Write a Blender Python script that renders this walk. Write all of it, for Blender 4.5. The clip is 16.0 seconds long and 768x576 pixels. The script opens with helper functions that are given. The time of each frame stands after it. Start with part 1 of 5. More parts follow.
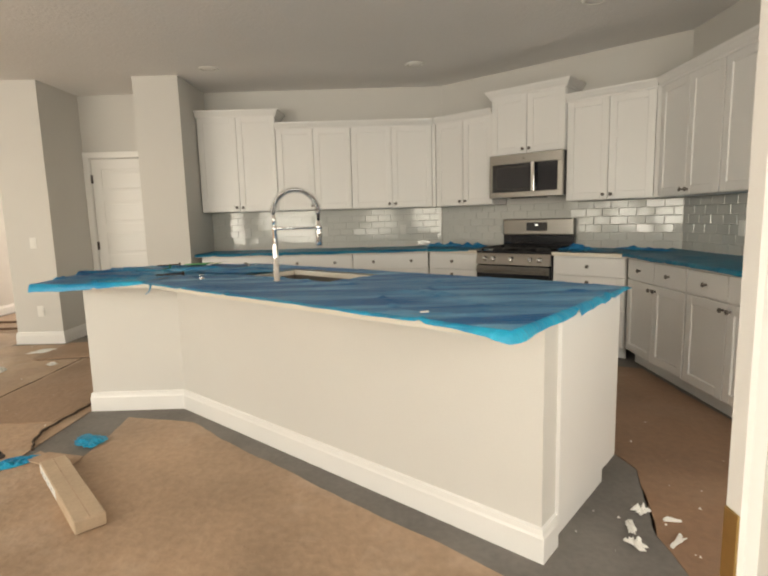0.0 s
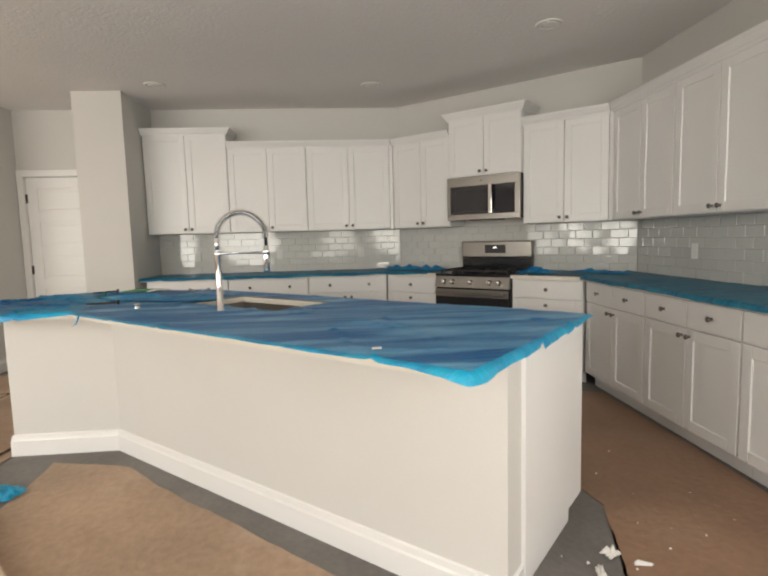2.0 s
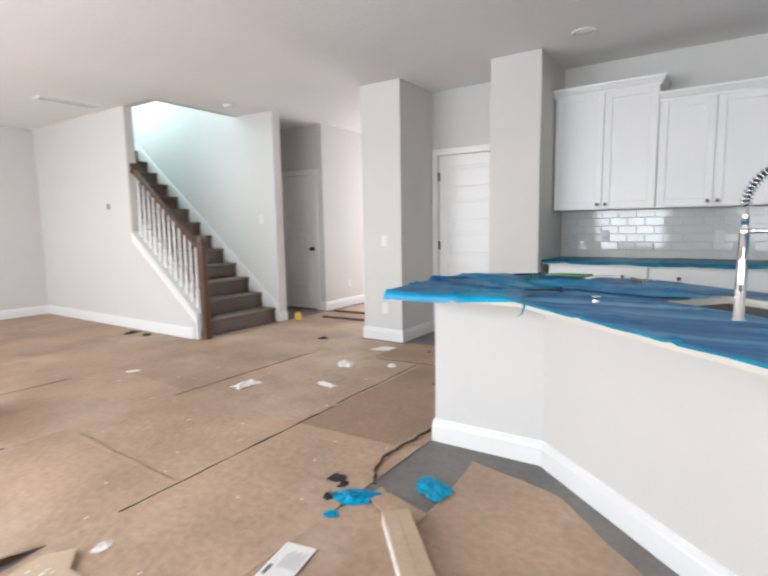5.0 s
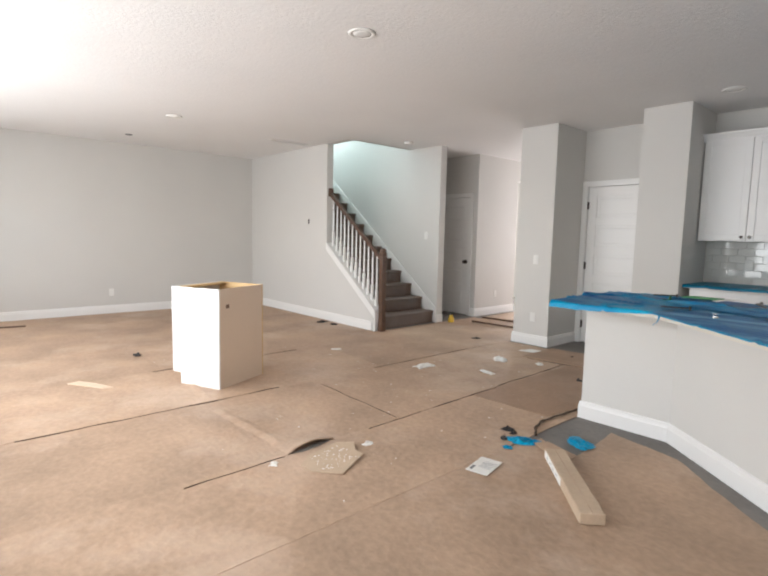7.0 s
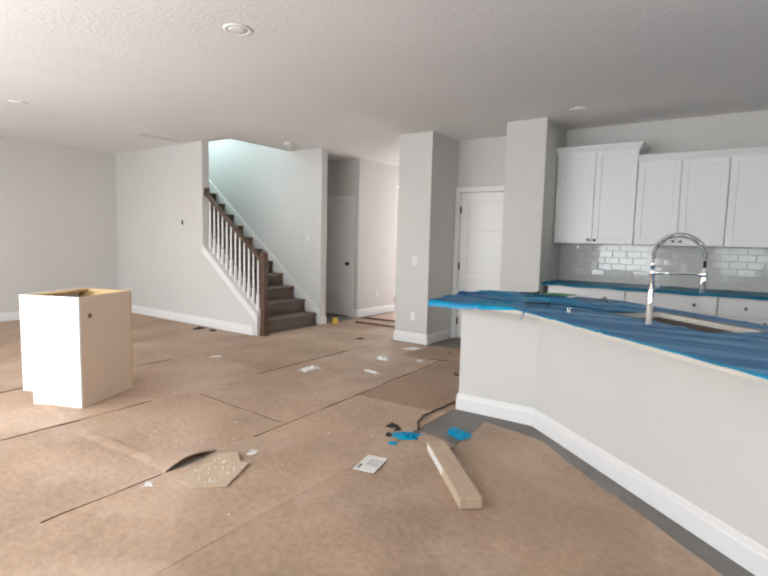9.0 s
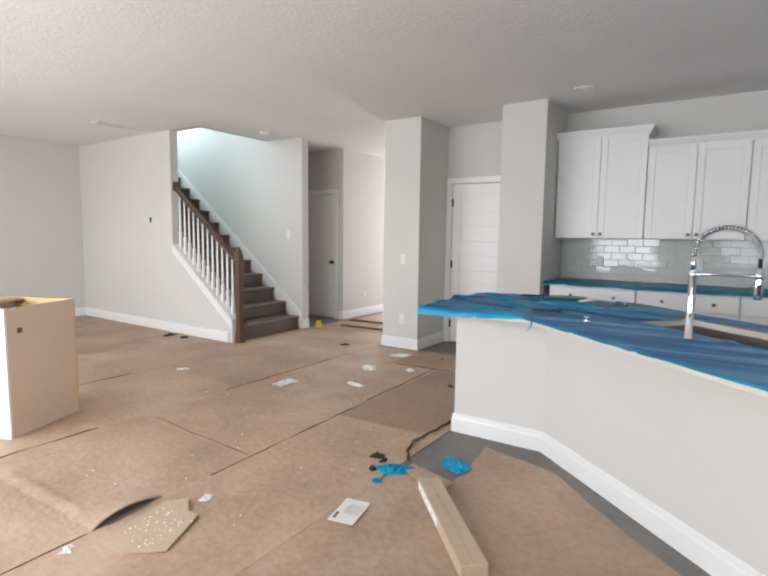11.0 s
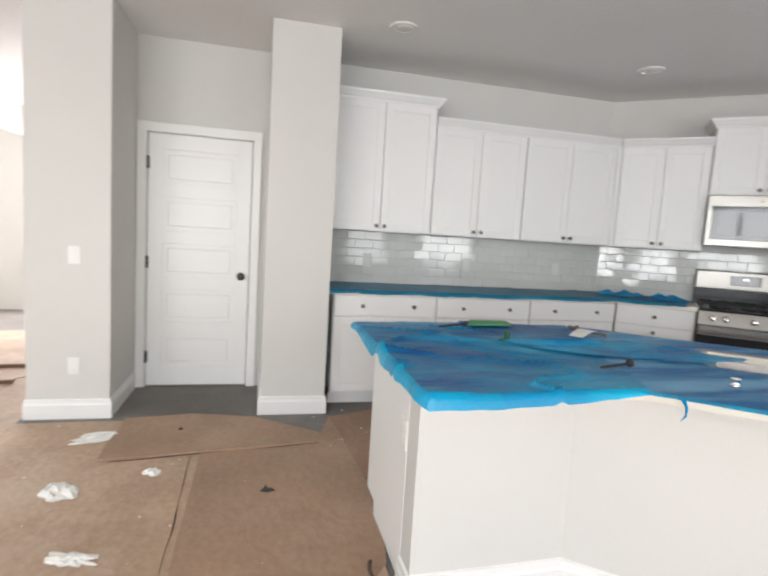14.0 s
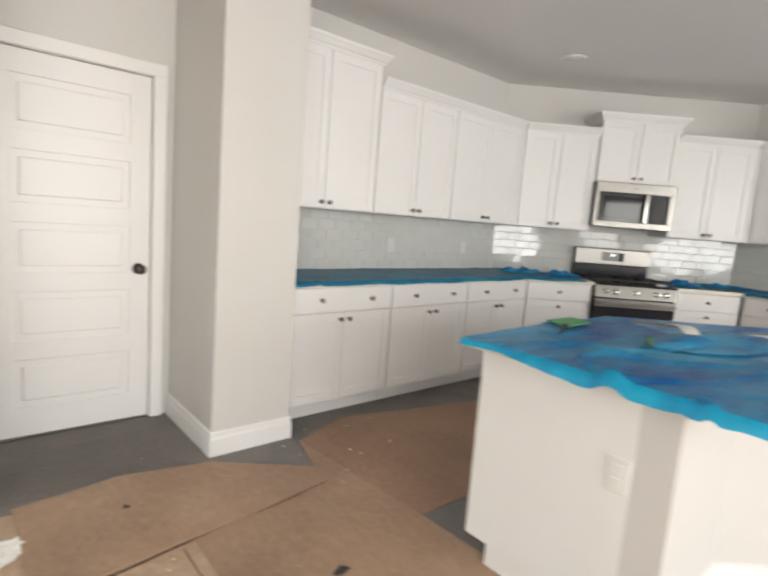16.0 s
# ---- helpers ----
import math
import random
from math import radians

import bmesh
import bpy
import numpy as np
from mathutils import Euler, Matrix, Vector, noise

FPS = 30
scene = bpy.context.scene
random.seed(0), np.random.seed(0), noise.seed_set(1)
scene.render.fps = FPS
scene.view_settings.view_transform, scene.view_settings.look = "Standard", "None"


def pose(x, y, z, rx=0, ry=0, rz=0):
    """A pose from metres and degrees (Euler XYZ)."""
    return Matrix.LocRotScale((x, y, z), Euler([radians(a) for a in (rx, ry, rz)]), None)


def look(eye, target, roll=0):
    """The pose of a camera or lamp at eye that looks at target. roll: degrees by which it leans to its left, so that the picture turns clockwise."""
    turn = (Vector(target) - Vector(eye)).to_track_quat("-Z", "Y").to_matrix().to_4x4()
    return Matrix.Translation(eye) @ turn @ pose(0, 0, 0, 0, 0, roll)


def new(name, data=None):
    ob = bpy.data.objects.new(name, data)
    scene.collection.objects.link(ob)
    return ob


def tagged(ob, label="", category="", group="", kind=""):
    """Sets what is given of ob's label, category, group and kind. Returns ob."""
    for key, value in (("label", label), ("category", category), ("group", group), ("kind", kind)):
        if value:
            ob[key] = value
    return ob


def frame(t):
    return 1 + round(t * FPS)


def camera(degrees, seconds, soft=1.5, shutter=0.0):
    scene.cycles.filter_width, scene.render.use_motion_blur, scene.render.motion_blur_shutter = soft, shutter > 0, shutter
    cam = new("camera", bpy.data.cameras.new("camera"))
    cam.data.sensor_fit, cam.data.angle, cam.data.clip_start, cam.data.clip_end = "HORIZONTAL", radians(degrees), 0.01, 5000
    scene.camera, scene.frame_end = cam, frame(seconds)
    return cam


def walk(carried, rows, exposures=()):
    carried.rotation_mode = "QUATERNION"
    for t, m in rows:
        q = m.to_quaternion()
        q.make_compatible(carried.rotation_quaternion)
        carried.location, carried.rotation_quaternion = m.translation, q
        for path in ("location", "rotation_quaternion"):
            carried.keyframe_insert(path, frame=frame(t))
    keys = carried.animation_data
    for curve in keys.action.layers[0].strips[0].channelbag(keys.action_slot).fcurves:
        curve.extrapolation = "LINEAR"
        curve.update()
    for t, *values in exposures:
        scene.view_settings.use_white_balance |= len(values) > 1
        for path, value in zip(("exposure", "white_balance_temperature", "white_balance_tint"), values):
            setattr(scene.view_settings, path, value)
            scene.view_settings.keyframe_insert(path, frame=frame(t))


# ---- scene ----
cam = camera(74.0, 16.0, 2.2, 0.4)
PATH = [
    (0, look((2.103, -0.796, 1.257), (2.079, 1.186, 0.986), -1.5)),
    (0.5, look((2.1, -0.796, 1.246), (2.105, 1.183, 0.958), -1.4)),
    (1, look((2.1, -0.792, 1.256), (2.124, 1.189, 0.98), -1.3)),
    (1.5, look((2.113, -0.759, 1.259), (2.173, 1.224, 1.006), -1.3)),
    (2, look((2.145, -0.627, 1.277), (2.275, 1.359, 1.08), -1.5)),
    (2.5, look((2.163, -0.498, 1.274), (2.31, 1.489, 1.099), -2.1)),
    (3, look((2.13, -0.334, 1.265), (2.275, 1.651, 1.069), -2.5)),
    (3.5, look((1.93, -0.2, 1.26), (1.874, 1.791, 1.075), -2.4)),
    (4, look((1.55, 0.12, 1.22), (1.297, 2.093, 1.014), -1.1)),
    (4.5, look((1.34, 0.3, 1.21), (0.641, 2.161, 0.991), -0.7)),
    (5, look((1.43, 0.01, 1.25), (0.314, 1.652, 1.01), -0.9)),
    (7.5, look((1.905, -1.191, 1.361), (0.416, 0.129, 1.159), 1.3)),
    (8, look((1.862, -1.192, 1.353), (0.518, 0.277, 1.165), 1.7)),
    (8.5, look((1.882, -1.179, 1.358), (0.707, 0.429, 1.177), 1.9)),
    (11, look((1.6, -0.645, 1.372), (0.485, 1.003, 1.168), 0.7)),
    (11.5, look((1.368, -0.392, 1.352), (0.205, 1.223, 1.156), 0.6)),
    (12, look((1.09, -0.113, 1.374), (0.005, 1.559, 1.207), 0.8)),
    (12.5, look((0.775, 0.138, 1.374), (-0.077, 1.939, 1.201), 1.5)),
    (13, look((0.384, 0.396, 1.368), (-0.148, 2.315, 1.193), 2.2)),
    (13.5, look((-0.045, 0.675, 1.357), (-0.106, 2.666, 1.176), 2.7)),
    (14, look((-0.496, 0.913, 1.336), (-0.021, 2.845, 1.134), 3.5)),
    (14.5, look((-0.816, 1.168, 1.355), (0.133, 2.914, 1.132), 4.2)),
    (15, look((-0.983, 1.444, 1.335), (0.352, 2.917, 1.119), 4.7)),
    (15.5, look((-1.277, 1.687, 1.339), (0.173, 3.041, 1.082), 4.9)),
    (16, look((-1.52, 2.073, 1.336), (-0.216, 3.566, 1.067), 4.5)),
]
EXPOSURES = [(0.0, 0.14, 7950, 8), (1.0, 0.18, 7450, 9), (1.5, 0.14, 7550, 9), (2.0, 0.18, 7200, 10), (2.5, 0.4, 6850, 10), (3.0, 0.56, 6650, 10), (5.0, 0.5, 6050, 10), (7.5, 0.07, 6350, 10), (8.5, 0.17, 6300, 10), (11.0, 0.25, 6150, 10), (12.5, 0.38, 6200, 10), (14.0, 0.55, 6350, 10), (15.0, 0.66, 6500, 10), (16.0, 0.68, 6750, 10)]
walk(cam, PATH, EXPOSURES)

# ---- light ----
world = bpy.data.worlds.new("world")
scene.world = world
world.use_nodes = True
wt = world.node_tree
sky = wt.nodes.new("ShaderNodeTexSky")
sky.sky_type, sky.sun_disc = "NISHITA", False
sky.sun_elevation, sky.sun_rotation = radians(48), radians(160)
wt.links.new(sky.outputs[0], wt.nodes["Background"].inputs[0])
wt.nodes["Background"].inputs[1].default_value = 0.12


def area(name, m, w, h, power, colour):
    d = bpy.data.lights.new(name, "AREA")
    d.shape, d.size, d.size_y, d.energy, d.color = "RECTANGLE", w, h, power, colour
    ob = new(name, d)
    ob.matrix_basis = m
    return ob


DAY = (0.97, 0.98, 0.98)
# the last window is unseen, added to brighten the kitchen
WINDOWS = [(-6.35, -4.95), (-4.65, -3.25), (-2.95, -1.55), (-1.1, 0.3), (2.75, 4.35)]
SILL, HEAD = 0.62, 2.3
for (a, b), power in zip(WINDOWS, (38, 66, 58, 52, 48)):
    area("window_and_fill_light", pose((a + b) / 2, -1.77, (SILL + HEAD) / 2, -78, 0, 180), b - a, HEAD - SILL, power * 1.12, DAY)
area("patio_door_light", pose(1.86, -1.67, 1.03, -90, 0, 180), 0.86, 2.0, 20, DAY)
area("upper_window_light", pose(-7.1, 4.2, 4.1, 0, -90, 0), 1.3, 1.2, 90, (0.76, 0.97, 1.0))
area("entry_window_light", pose(-2.8, 8.95, 1.3, 90, 0, 180), 1.3, 1.9, 58, (1.0, 0.93, 0.94))
area("front_room_light", pose(-5.2, 8.95, 1.4, 90, 0, 180), 1.8, 1.6, 80, (1.0, 0.97, 0.95))

# ---- materials ----


def material(name, base, rough=0.5, metal=0.0, var=0.06, scale=3.0, fine=60.0, bump=0.05, stain=None, stain_amount=0.5, alpha=1.0, coat=0.0, coord="Object", aniso=None, spread=0.0):
    """A principled material with two scales of variation, and fine relief."""
    m = bpy.data.materials.new(name)
    m.use_nodes = True
    t = m.node_tree
    p = t.nodes["Principled BSDF"]
    p.inputs["Roughness"].default_value, p.inputs["Metallic"].default_value = rough, metal
    p.inputs["Alpha"].default_value = alpha
    p.inputs["Coat Weight"].default_value = coat
    geo = t.nodes.new("ShaderNodeNewGeometry")
    mapping = t.nodes.new("ShaderNodeMapping")
    t.links.new(geo.outputs["Position"], mapping.inputs[0])
    if aniso:
        mapping.inputs["Scale"].default_value = aniso
    big, small = t.nodes.new("ShaderNodeTexNoise"), t.nodes.new("ShaderNodeTexNoise")
    big.inputs["Scale"].default_value, small.inputs["Scale"].default_value = scale, fine
    big.inputs["Detail"].default_value, small.inputs["Detail"].default_value = 4, 3
    for n in (big, small):
        t.links.new(mapping.outputs[0], n.inputs["Vector"])
    mixn = t.nodes.new("ShaderNodeMix")
    mixn.data_type = "RGBA"
    mixn.inputs["A"].default_value = (*[c * (1 - var) for c in base], 1)
    mixn.inputs["B"].default_value = (*[min(1, c * (1 + var)) for c in base], 1)
    add = t.nodes.new("ShaderNodeMath")
    add.operation = "MULTIPLY_ADD"
    add.inputs[1].default_value = 0.35
    t.links.new(small.outputs[0], add.inputs[0])
    half = t.nodes.new("ShaderNodeMath")
    half.operation = "MULTIPLY"
    half.inputs[1].default_value = 0.65
    t.links.new(big.outputs[0], half.inputs[0])
    t.links.new(half.outputs[0], add.inputs[2])
    ramp = t.nodes.new("ShaderNodeMapRange")
    ramp.inputs["From Min"].default_value, ramp.inputs["From Max"].default_value = 0.3, 0.7
    t.links.new(add.outputs[0], ramp.inputs["Value"])
    t.links.new(ramp.outputs[0], mixn.inputs["Factor"])
    out = mixn.outputs["Result"]
    if stain:
        st = t.nodes.new("ShaderNodeTexNoise")
        st.inputs["Scale"].default_value, st.inputs["Detail"].default_value, st.inputs["Roughness"].default_value = scale * 0.6, 6, 0.65
        t.links.new(geo.outputs["Position"], st.inputs["Vector"])
        r2 = t.nodes.new("ShaderNodeMapRange")
        r2.inputs["From Min"].default_value, r2.inputs["From Max"].default_value = 0.5, 0.75
        r2.inputs["To Max"].default_value = stain_amount
        t.links.new(st.outputs[0], r2.inputs["Value"])
        m2 = t.nodes.new("ShaderNodeMix")
        m2.data_type = "RGBA"
        m2.inputs["B"].default_value = (*stain, 1)
        t.links.new(out, m2.inputs["A"])
        t.links.new(r2.outputs[0], m2.inputs["Factor"])
        out = m2.outputs["Result"]
    if spread:
        info = t.nodes.new("ShaderNodeObjectInfo")
        hsv = t.nodes.new("ShaderNodeHueSaturation")
        mr = t.nodes.new("ShaderNodeMapRange")
        mr.inputs["To Min"].default_value, mr.inputs["To Max"].default_value = 1 - spread, 1 + spread
        t.links.new(info.outputs["Random"], mr.inputs["Value"])
        t.links.new(mr.outputs[0], hsv.inputs["Value"])
        t.links.new(out, hsv.inputs["Color"])
        out = hsv.outputs[0]
    t.links.new(out, p.inputs["Base Color"])
    if bump:
        b = t.nodes.new("ShaderNodeBump")
        b.inputs["Strength"].default_value, b.inputs["Distance"].default_value = bump, 0.01
        t.links.new(small.outputs[0], b.inputs["Height"])
        t.links.new(b.outputs[0], p.inputs["Normal"])
    return m


WALL = material("greige_wall_paint", (0.625, 0.61, 0.58), 0.7, var=0.025, scale=1.2, fine=140, bump=0.08)
CEIL = material("ceiling_paint", (0.80, 0.785, 0.77), 0.85, var=0.03, scale=1.0, fine=45, bump=0.35)
TRIM = material("white_trim_paint", (0.80, 0.79, 0.77), 0.35, var=0.015, scale=2, fine=90, bump=0.02)
CAB = material("white_cabinet_paint", (0.80, 0.79, 0.775), 0.38, var=0.015, scale=2, fine=120, bump=0.02)
CABIN = material("raw_cabinet_maple", (0.62, 0.42, 0.2), 0.55, var=0.15, scale=4, fine=40, bump=0.05, aniso=(1, 1, 8))
BOX_WHITE = material("cabinet_side_laminate", (0.66, 0.52, 0.39), 0.5, var=0.03, scale=3, fine=50, bump=0.03)
KRAFT = material("kraft_floor_paper", (0.42, 0.29, 0.198), 0.62, var=0.27, scale=1.7, fine=26, bump=0.6, stain=(0.62, 0.49, 0.39), stain_amount=0.7, spread=0.06)
KRAFT_RED = material("reddish_floor_paper", (0.285, 0.17, 0.108), 0.6, var=0.2, scale=2.0, fine=26, bump=0.6, stain=(0.42, 0.30, 0.22), stain_amount=0.4, spread=0.05)
# kraft paper again, darkened for the dimmer light near the island
KRAFT_SHADED = material("shaded_floor_paper", (0.345, 0.222, 0.146), 0.6, var=0.2, scale=2.0, fine=26, bump=0.6, stain=(0.48, 0.36, 0.27), stain_amount=0.45, spread=0.05)
KRAFT_DARK = material("cardboard_edge", (0.16, 0.10, 0.065), 0.85, var=0.2, scale=6, fine=60, bump=0.3)
# near-black tone for the shadow inside gaps in the floor paper
GAP_SHADE = material("paper_gap_shade", (0.075, 0.05, 0.035), 0.9, var=0.25, scale=5, fine=50, bump=0.2)
CARD = material("pale_cardboard", (0.50, 0.38, 0.27), 0.8, var=0.12, scale=8, fine=60, bump=0.2)
CONC = material("concrete_slab", (0.175, 0.16, 0.148), 0.75, var=0.25, scale=2.5, fine=35, bump=0.3, stain=(0.26, 0.24, 0.22), stain_amount=0.7)
QUARTZ = material("cream_quartz", (0.74, 0.69, 0.60), 0.25, var=0.04, scale=8, fine=150, bump=0.0)
TILE = material("glazed_grey_tile", (0.55, 0.555, 0.53), 0.07, var=0.03, scale=1.5, fine=25, bump=0.03, coat=0.3, spread=0.02)
GROUT = material("grey_grout", (0.60, 0.60, 0.575), 0.85, var=0.06, scale=20, fine=150, bump=0.15)
STEEL = material("brushed_stainless_steel", (0.31, 0.295, 0.275), 0.3, 1.0, var=0.06, scale=3, fine=40, bump=0.02, aniso=(1, 1, 30))
SINK_STEEL = material("satin_sink_steel", (0.22, 0.20, 0.185), 0.34, 1.0, var=0.08, scale=3, fine=60, bump=0.02, aniso=(12, 1, 1))
CHROME = material("polished_chrome", (0.82, 0.82, 0.82), 0.06, 1.0, var=0.01, bump=0.0)
NICKEL = material("dark_nickel", (0.20, 0.18, 0.165), 0.3, 1.0, var=0.05, bump=0.0)
BRONZE = material("oil_rubbed_bronze", (0.06, 0.05, 0.045), 0.35, 0.7, var=0.1, bump=0.0)
BRASS = material("aged_brass_plate", (0.55, 0.38, 0.16), 0.35, 1.0, var=0.12, scale=20, bump=0.02)
BLACK = material("black_enamel", (0.012, 0.012, 0.016), 0.16, var=0.1, bump=0.0, coat=0.4)
IRON = material("cast_iron", (0.015, 0.014, 0.014), 0.6, var=0.2, fine=120, bump=0.15)
GLASSBLACK = material("dark_oven_glass", (0.03, 0.03, 0.035), 0.05, var=0.05, bump=0.0)
WOOD = material("walnut_stained_oak", (0.10, 0.05, 0.028), 0.35, var=0.35, scale=7, fine=45, bump=0.06, aniso=(1, 1, 6), coat=0.2)
CARPET = material("taupe_carpet", (0.145, 0.097, 0.072), 0.95, var=0.2, scale=8, fine=300, bump=0.6)
WHITE_PLASTIC = material("white_plastic", (0.78, 0.77, 0.74), 0.4, var=0.01, bump=0.0)
GREY_PLASTIC = material("light_grey_plastic", (0.60, 0.60, 0.575), 0.4, var=0.01, bump=0.0)
PAPER = material("white_paper_scrap", (0.78, 0.76, 0.72), 0.8, var=0.06, scale=20, fine=80, bump=0.1)
INK = material("grey_print", (0.16, 0.16, 0.17), 0.8, var=0.1, bump=0.0)
GREY_TEXT = material("grey_fine_print", (0.42, 0.42, 0.42), 0.8, var=0.1, bump=0.0)
DARK = material("dark_shred", (0.035, 0.03, 0.03), 0.8, var=0.2, bump=0.1)
DARK_GREEN = material("dark_green_plastic", (0.01, 0.09, 0.04), 0.45, var=0.08, bump=0.02)
GREEN = material("green_plastic_pad", (0.05, 0.28, 0.10), 0.5, var=0.08, bump=0.02)
YELLOW = material("yellow_plastic", (0.75, 0.5, 0.05), 0.4, var=0.05, bump=0.0)
SOIL = material("bare_soil", (0.22, 0.17, 0.12), 0.9, var=0.25, scale=1.5, fine=20, bump=0.4)
RUBBER = material("black_rubber", (0.02, 0.02, 0.02), 0.7, var=0.1, bump=0.0)


def film_material(name, deep, pale, alpha, angle=45, stretch=4.5, low=0.38, high=0.66, grain=2.2):
    """Thin blue protective film: glossy, a little see-through, lit through its folds."""
    m = bpy.data.materials.new(name)
    m.use_nodes = True
    t = m.node_tree
    p = t.nodes["Principled BSDF"]
    geo = t.nodes.new("ShaderNodeNewGeometry")
    mp = t.nodes.new("ShaderNodeMapping")
    mp.inputs["Rotation"].default_value = (0, 0, radians(angle))
    mp.inputs["Scale"].default_value = (1.0, stretch, 1.0)
    t.links.new(geo.outputs["Position"], mp.inputs[0])
    n1 = t.nodes.new("ShaderNodeTexNoise")
    n1.inputs["Scale"].default_value, n1.inputs["Detail"].default_value, n1.inputs["Distortion"].default_value = grain, 5, 0.6
    t.links.new(mp.outputs[0], n1.inputs["Vector"])
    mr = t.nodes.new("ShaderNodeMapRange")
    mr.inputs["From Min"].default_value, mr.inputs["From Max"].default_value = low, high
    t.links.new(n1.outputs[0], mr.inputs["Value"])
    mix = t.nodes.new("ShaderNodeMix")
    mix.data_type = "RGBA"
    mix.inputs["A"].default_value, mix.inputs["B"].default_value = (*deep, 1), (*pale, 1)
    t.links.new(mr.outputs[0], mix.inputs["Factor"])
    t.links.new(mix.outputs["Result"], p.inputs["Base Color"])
    p.inputs["Roughness"].default_value = 0.3
    p.inputs["Alpha"].default_value = alpha
    p.inputs["Specular IOR Level"].default_value = 0.4
    n2 = t.nodes.new("ShaderNodeTexNoise")
    n2.inputs["Scale"].default_value, n2.inputs["Detail"].default_value = 9, 5
    t.links.new(mp.outputs[0], n2.inputs["Vector"])
    b = t.nodes.new("ShaderNodeBump")
    b.inputs["Strength"].default_value, b.inputs["Distance"].default_value = 0.8, 0.02
    t.links.new(n2.outputs[0], b.inputs["Height"])
    t.links.new(b.outputs[0], p.inputs["Normal"])
    tr = t.nodes.new("ShaderNodeBsdfTranslucent")
    t.links.new(mix.outputs["Result"], tr.inputs["Color"])
    ms = t.nodes.new("ShaderNodeMixShader")
    ms.inputs[0].default_value = 0.25
    t.links.new(p.outputs[0], ms.inputs[1])
    t.links.new(tr.outputs[0], ms.inputs[2])
    t.links.new(ms.outputs[0], t.nodes["Material Output"].inputs["Surface"])
    return m


FILM = film_material("blue_film", (0.0, 0.13, 0.38), (0.03, 0.38, 0.66), 0.94)
# pale streaks put whitish reflections on the taut film into its colour
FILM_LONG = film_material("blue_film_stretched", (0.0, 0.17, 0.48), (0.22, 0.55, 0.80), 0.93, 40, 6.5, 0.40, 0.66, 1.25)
FILM_SHORT = film_material("blue_film_crumpled", (0.0, 0.11, 0.37), (0.04, 0.40, 0.66), 0.94, 15, 2.6, 0.36, 0.64, 1.5)
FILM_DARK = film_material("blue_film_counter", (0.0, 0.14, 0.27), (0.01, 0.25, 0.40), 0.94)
# brighter cyan puts light shining through hanging film into the colour
FILM_EDGE = film_material("blue_film_edge", (0.0, 0.30, 0.58), (0.0, 0.46, 0.74), 0.95)

lamp_lens = bpy.data.materials.new("frosted_lamp_lens")
lamp_lens.use_nodes = True
lamp_lens.node_tree.nodes["Principled BSDF"].inputs["Base Color"].default_value = (0.82, 0.81, 0.78, 1)
display = bpy.data.materials.new("clock_digits")
display.use_nodes = True
dp = display.node_tree.nodes["Principled BSDF"]
dp.inputs["Emission Color"].default_value, dp.inputs["Emission Strength"].default_value = (0.9, 0.97, 1, 1), 1.5
film_clear = bpy.data.materials.new("clear_stair_film")
film_clear.use_nodes = True
cp = film_clear.node_tree.nodes["Principled BSDF"]
cp.inputs["Base Color"].default_value, cp.inputs["Alpha"].default_value, cp.inputs["Roughness"].default_value = (0.8, 0.8, 0.8, 1), 0.11, 0.1

# ---- mesh helpers ----


def box(bm, x0, x1, y0, y1, z0, z1, bevel=0.0, seg=1):
    vs = bmesh.ops.create_cube(bm, size=1, matrix=Matrix.Translation(((x0 + x1) / 2, (y0 + y1) / 2, (z0 + z1) / 2)) @ Matrix.Diagonal((x1 - x0, y1 - y0, z1 - z0, 1)))["verts"]
    if bevel:
        es = list({e for v in vs for e in v.link_edges})
        bmesh.ops.bevel(bm, geom=es, offset=bevel, segments=seg, affect="EDGES", profile=0.5)
    return bm


def boxed(*a, **k):
    return box(bmesh.new(), *a, **k)


def prism(bm, pts, z0, z1, bevel=0.0):
    low = [bm.verts.new((x, y, z0)) for x, y in pts]
    top = [bm.verts.new((x, y, z1)) for x, y in pts]
    n = len(pts)
    bm.faces.new(list(reversed(low)))
    f = bm.faces.new(top)
    for i in range(n):
        bm.faces.new((low[i], low[(i + 1) % n], top[(i + 1) % n], top[i]))
    if bevel:
        bmesh.ops.bevel(bm, geom=list(f.edges), offset=bevel, segments=2, affect="EDGES", profile=0.5)
    return bm


def tube(bm, path, r, seg=12, caps=True):
    """A round bar along a path; r is one radius, or one for each point."""
    path = [Vector(p) for p in path]
    rings = []
    rs = r if isinstance(r, (list, tuple)) else [r] * len(path)
    side = None
    for i, p in enumerate(path):
        d = (path[min(i + 1, len(path) - 1)] - path[max(i - 1, 0)]).normalized()
        if side is None:
            side = d.orthogonal().normalized()
        side = (side - d * side.dot(d)).normalized()
        up = d.cross(side)
        rings.append([bm.verts.new(p + (side * math.cos(a) + up * math.sin(a)) * rs[i]) for a in [2 * math.pi * k / seg for k in range(seg)]])
    for a, b in zip(rings, rings[1:]):
        for k in range(seg):
            bm.faces.new((a[k], a[(k + 1) % seg], b[(k + 1) % seg], b[k]))
    if caps:
        bm.faces.new(list(reversed(rings[0])))
        bm.faces.new(rings[-1])
    return bm


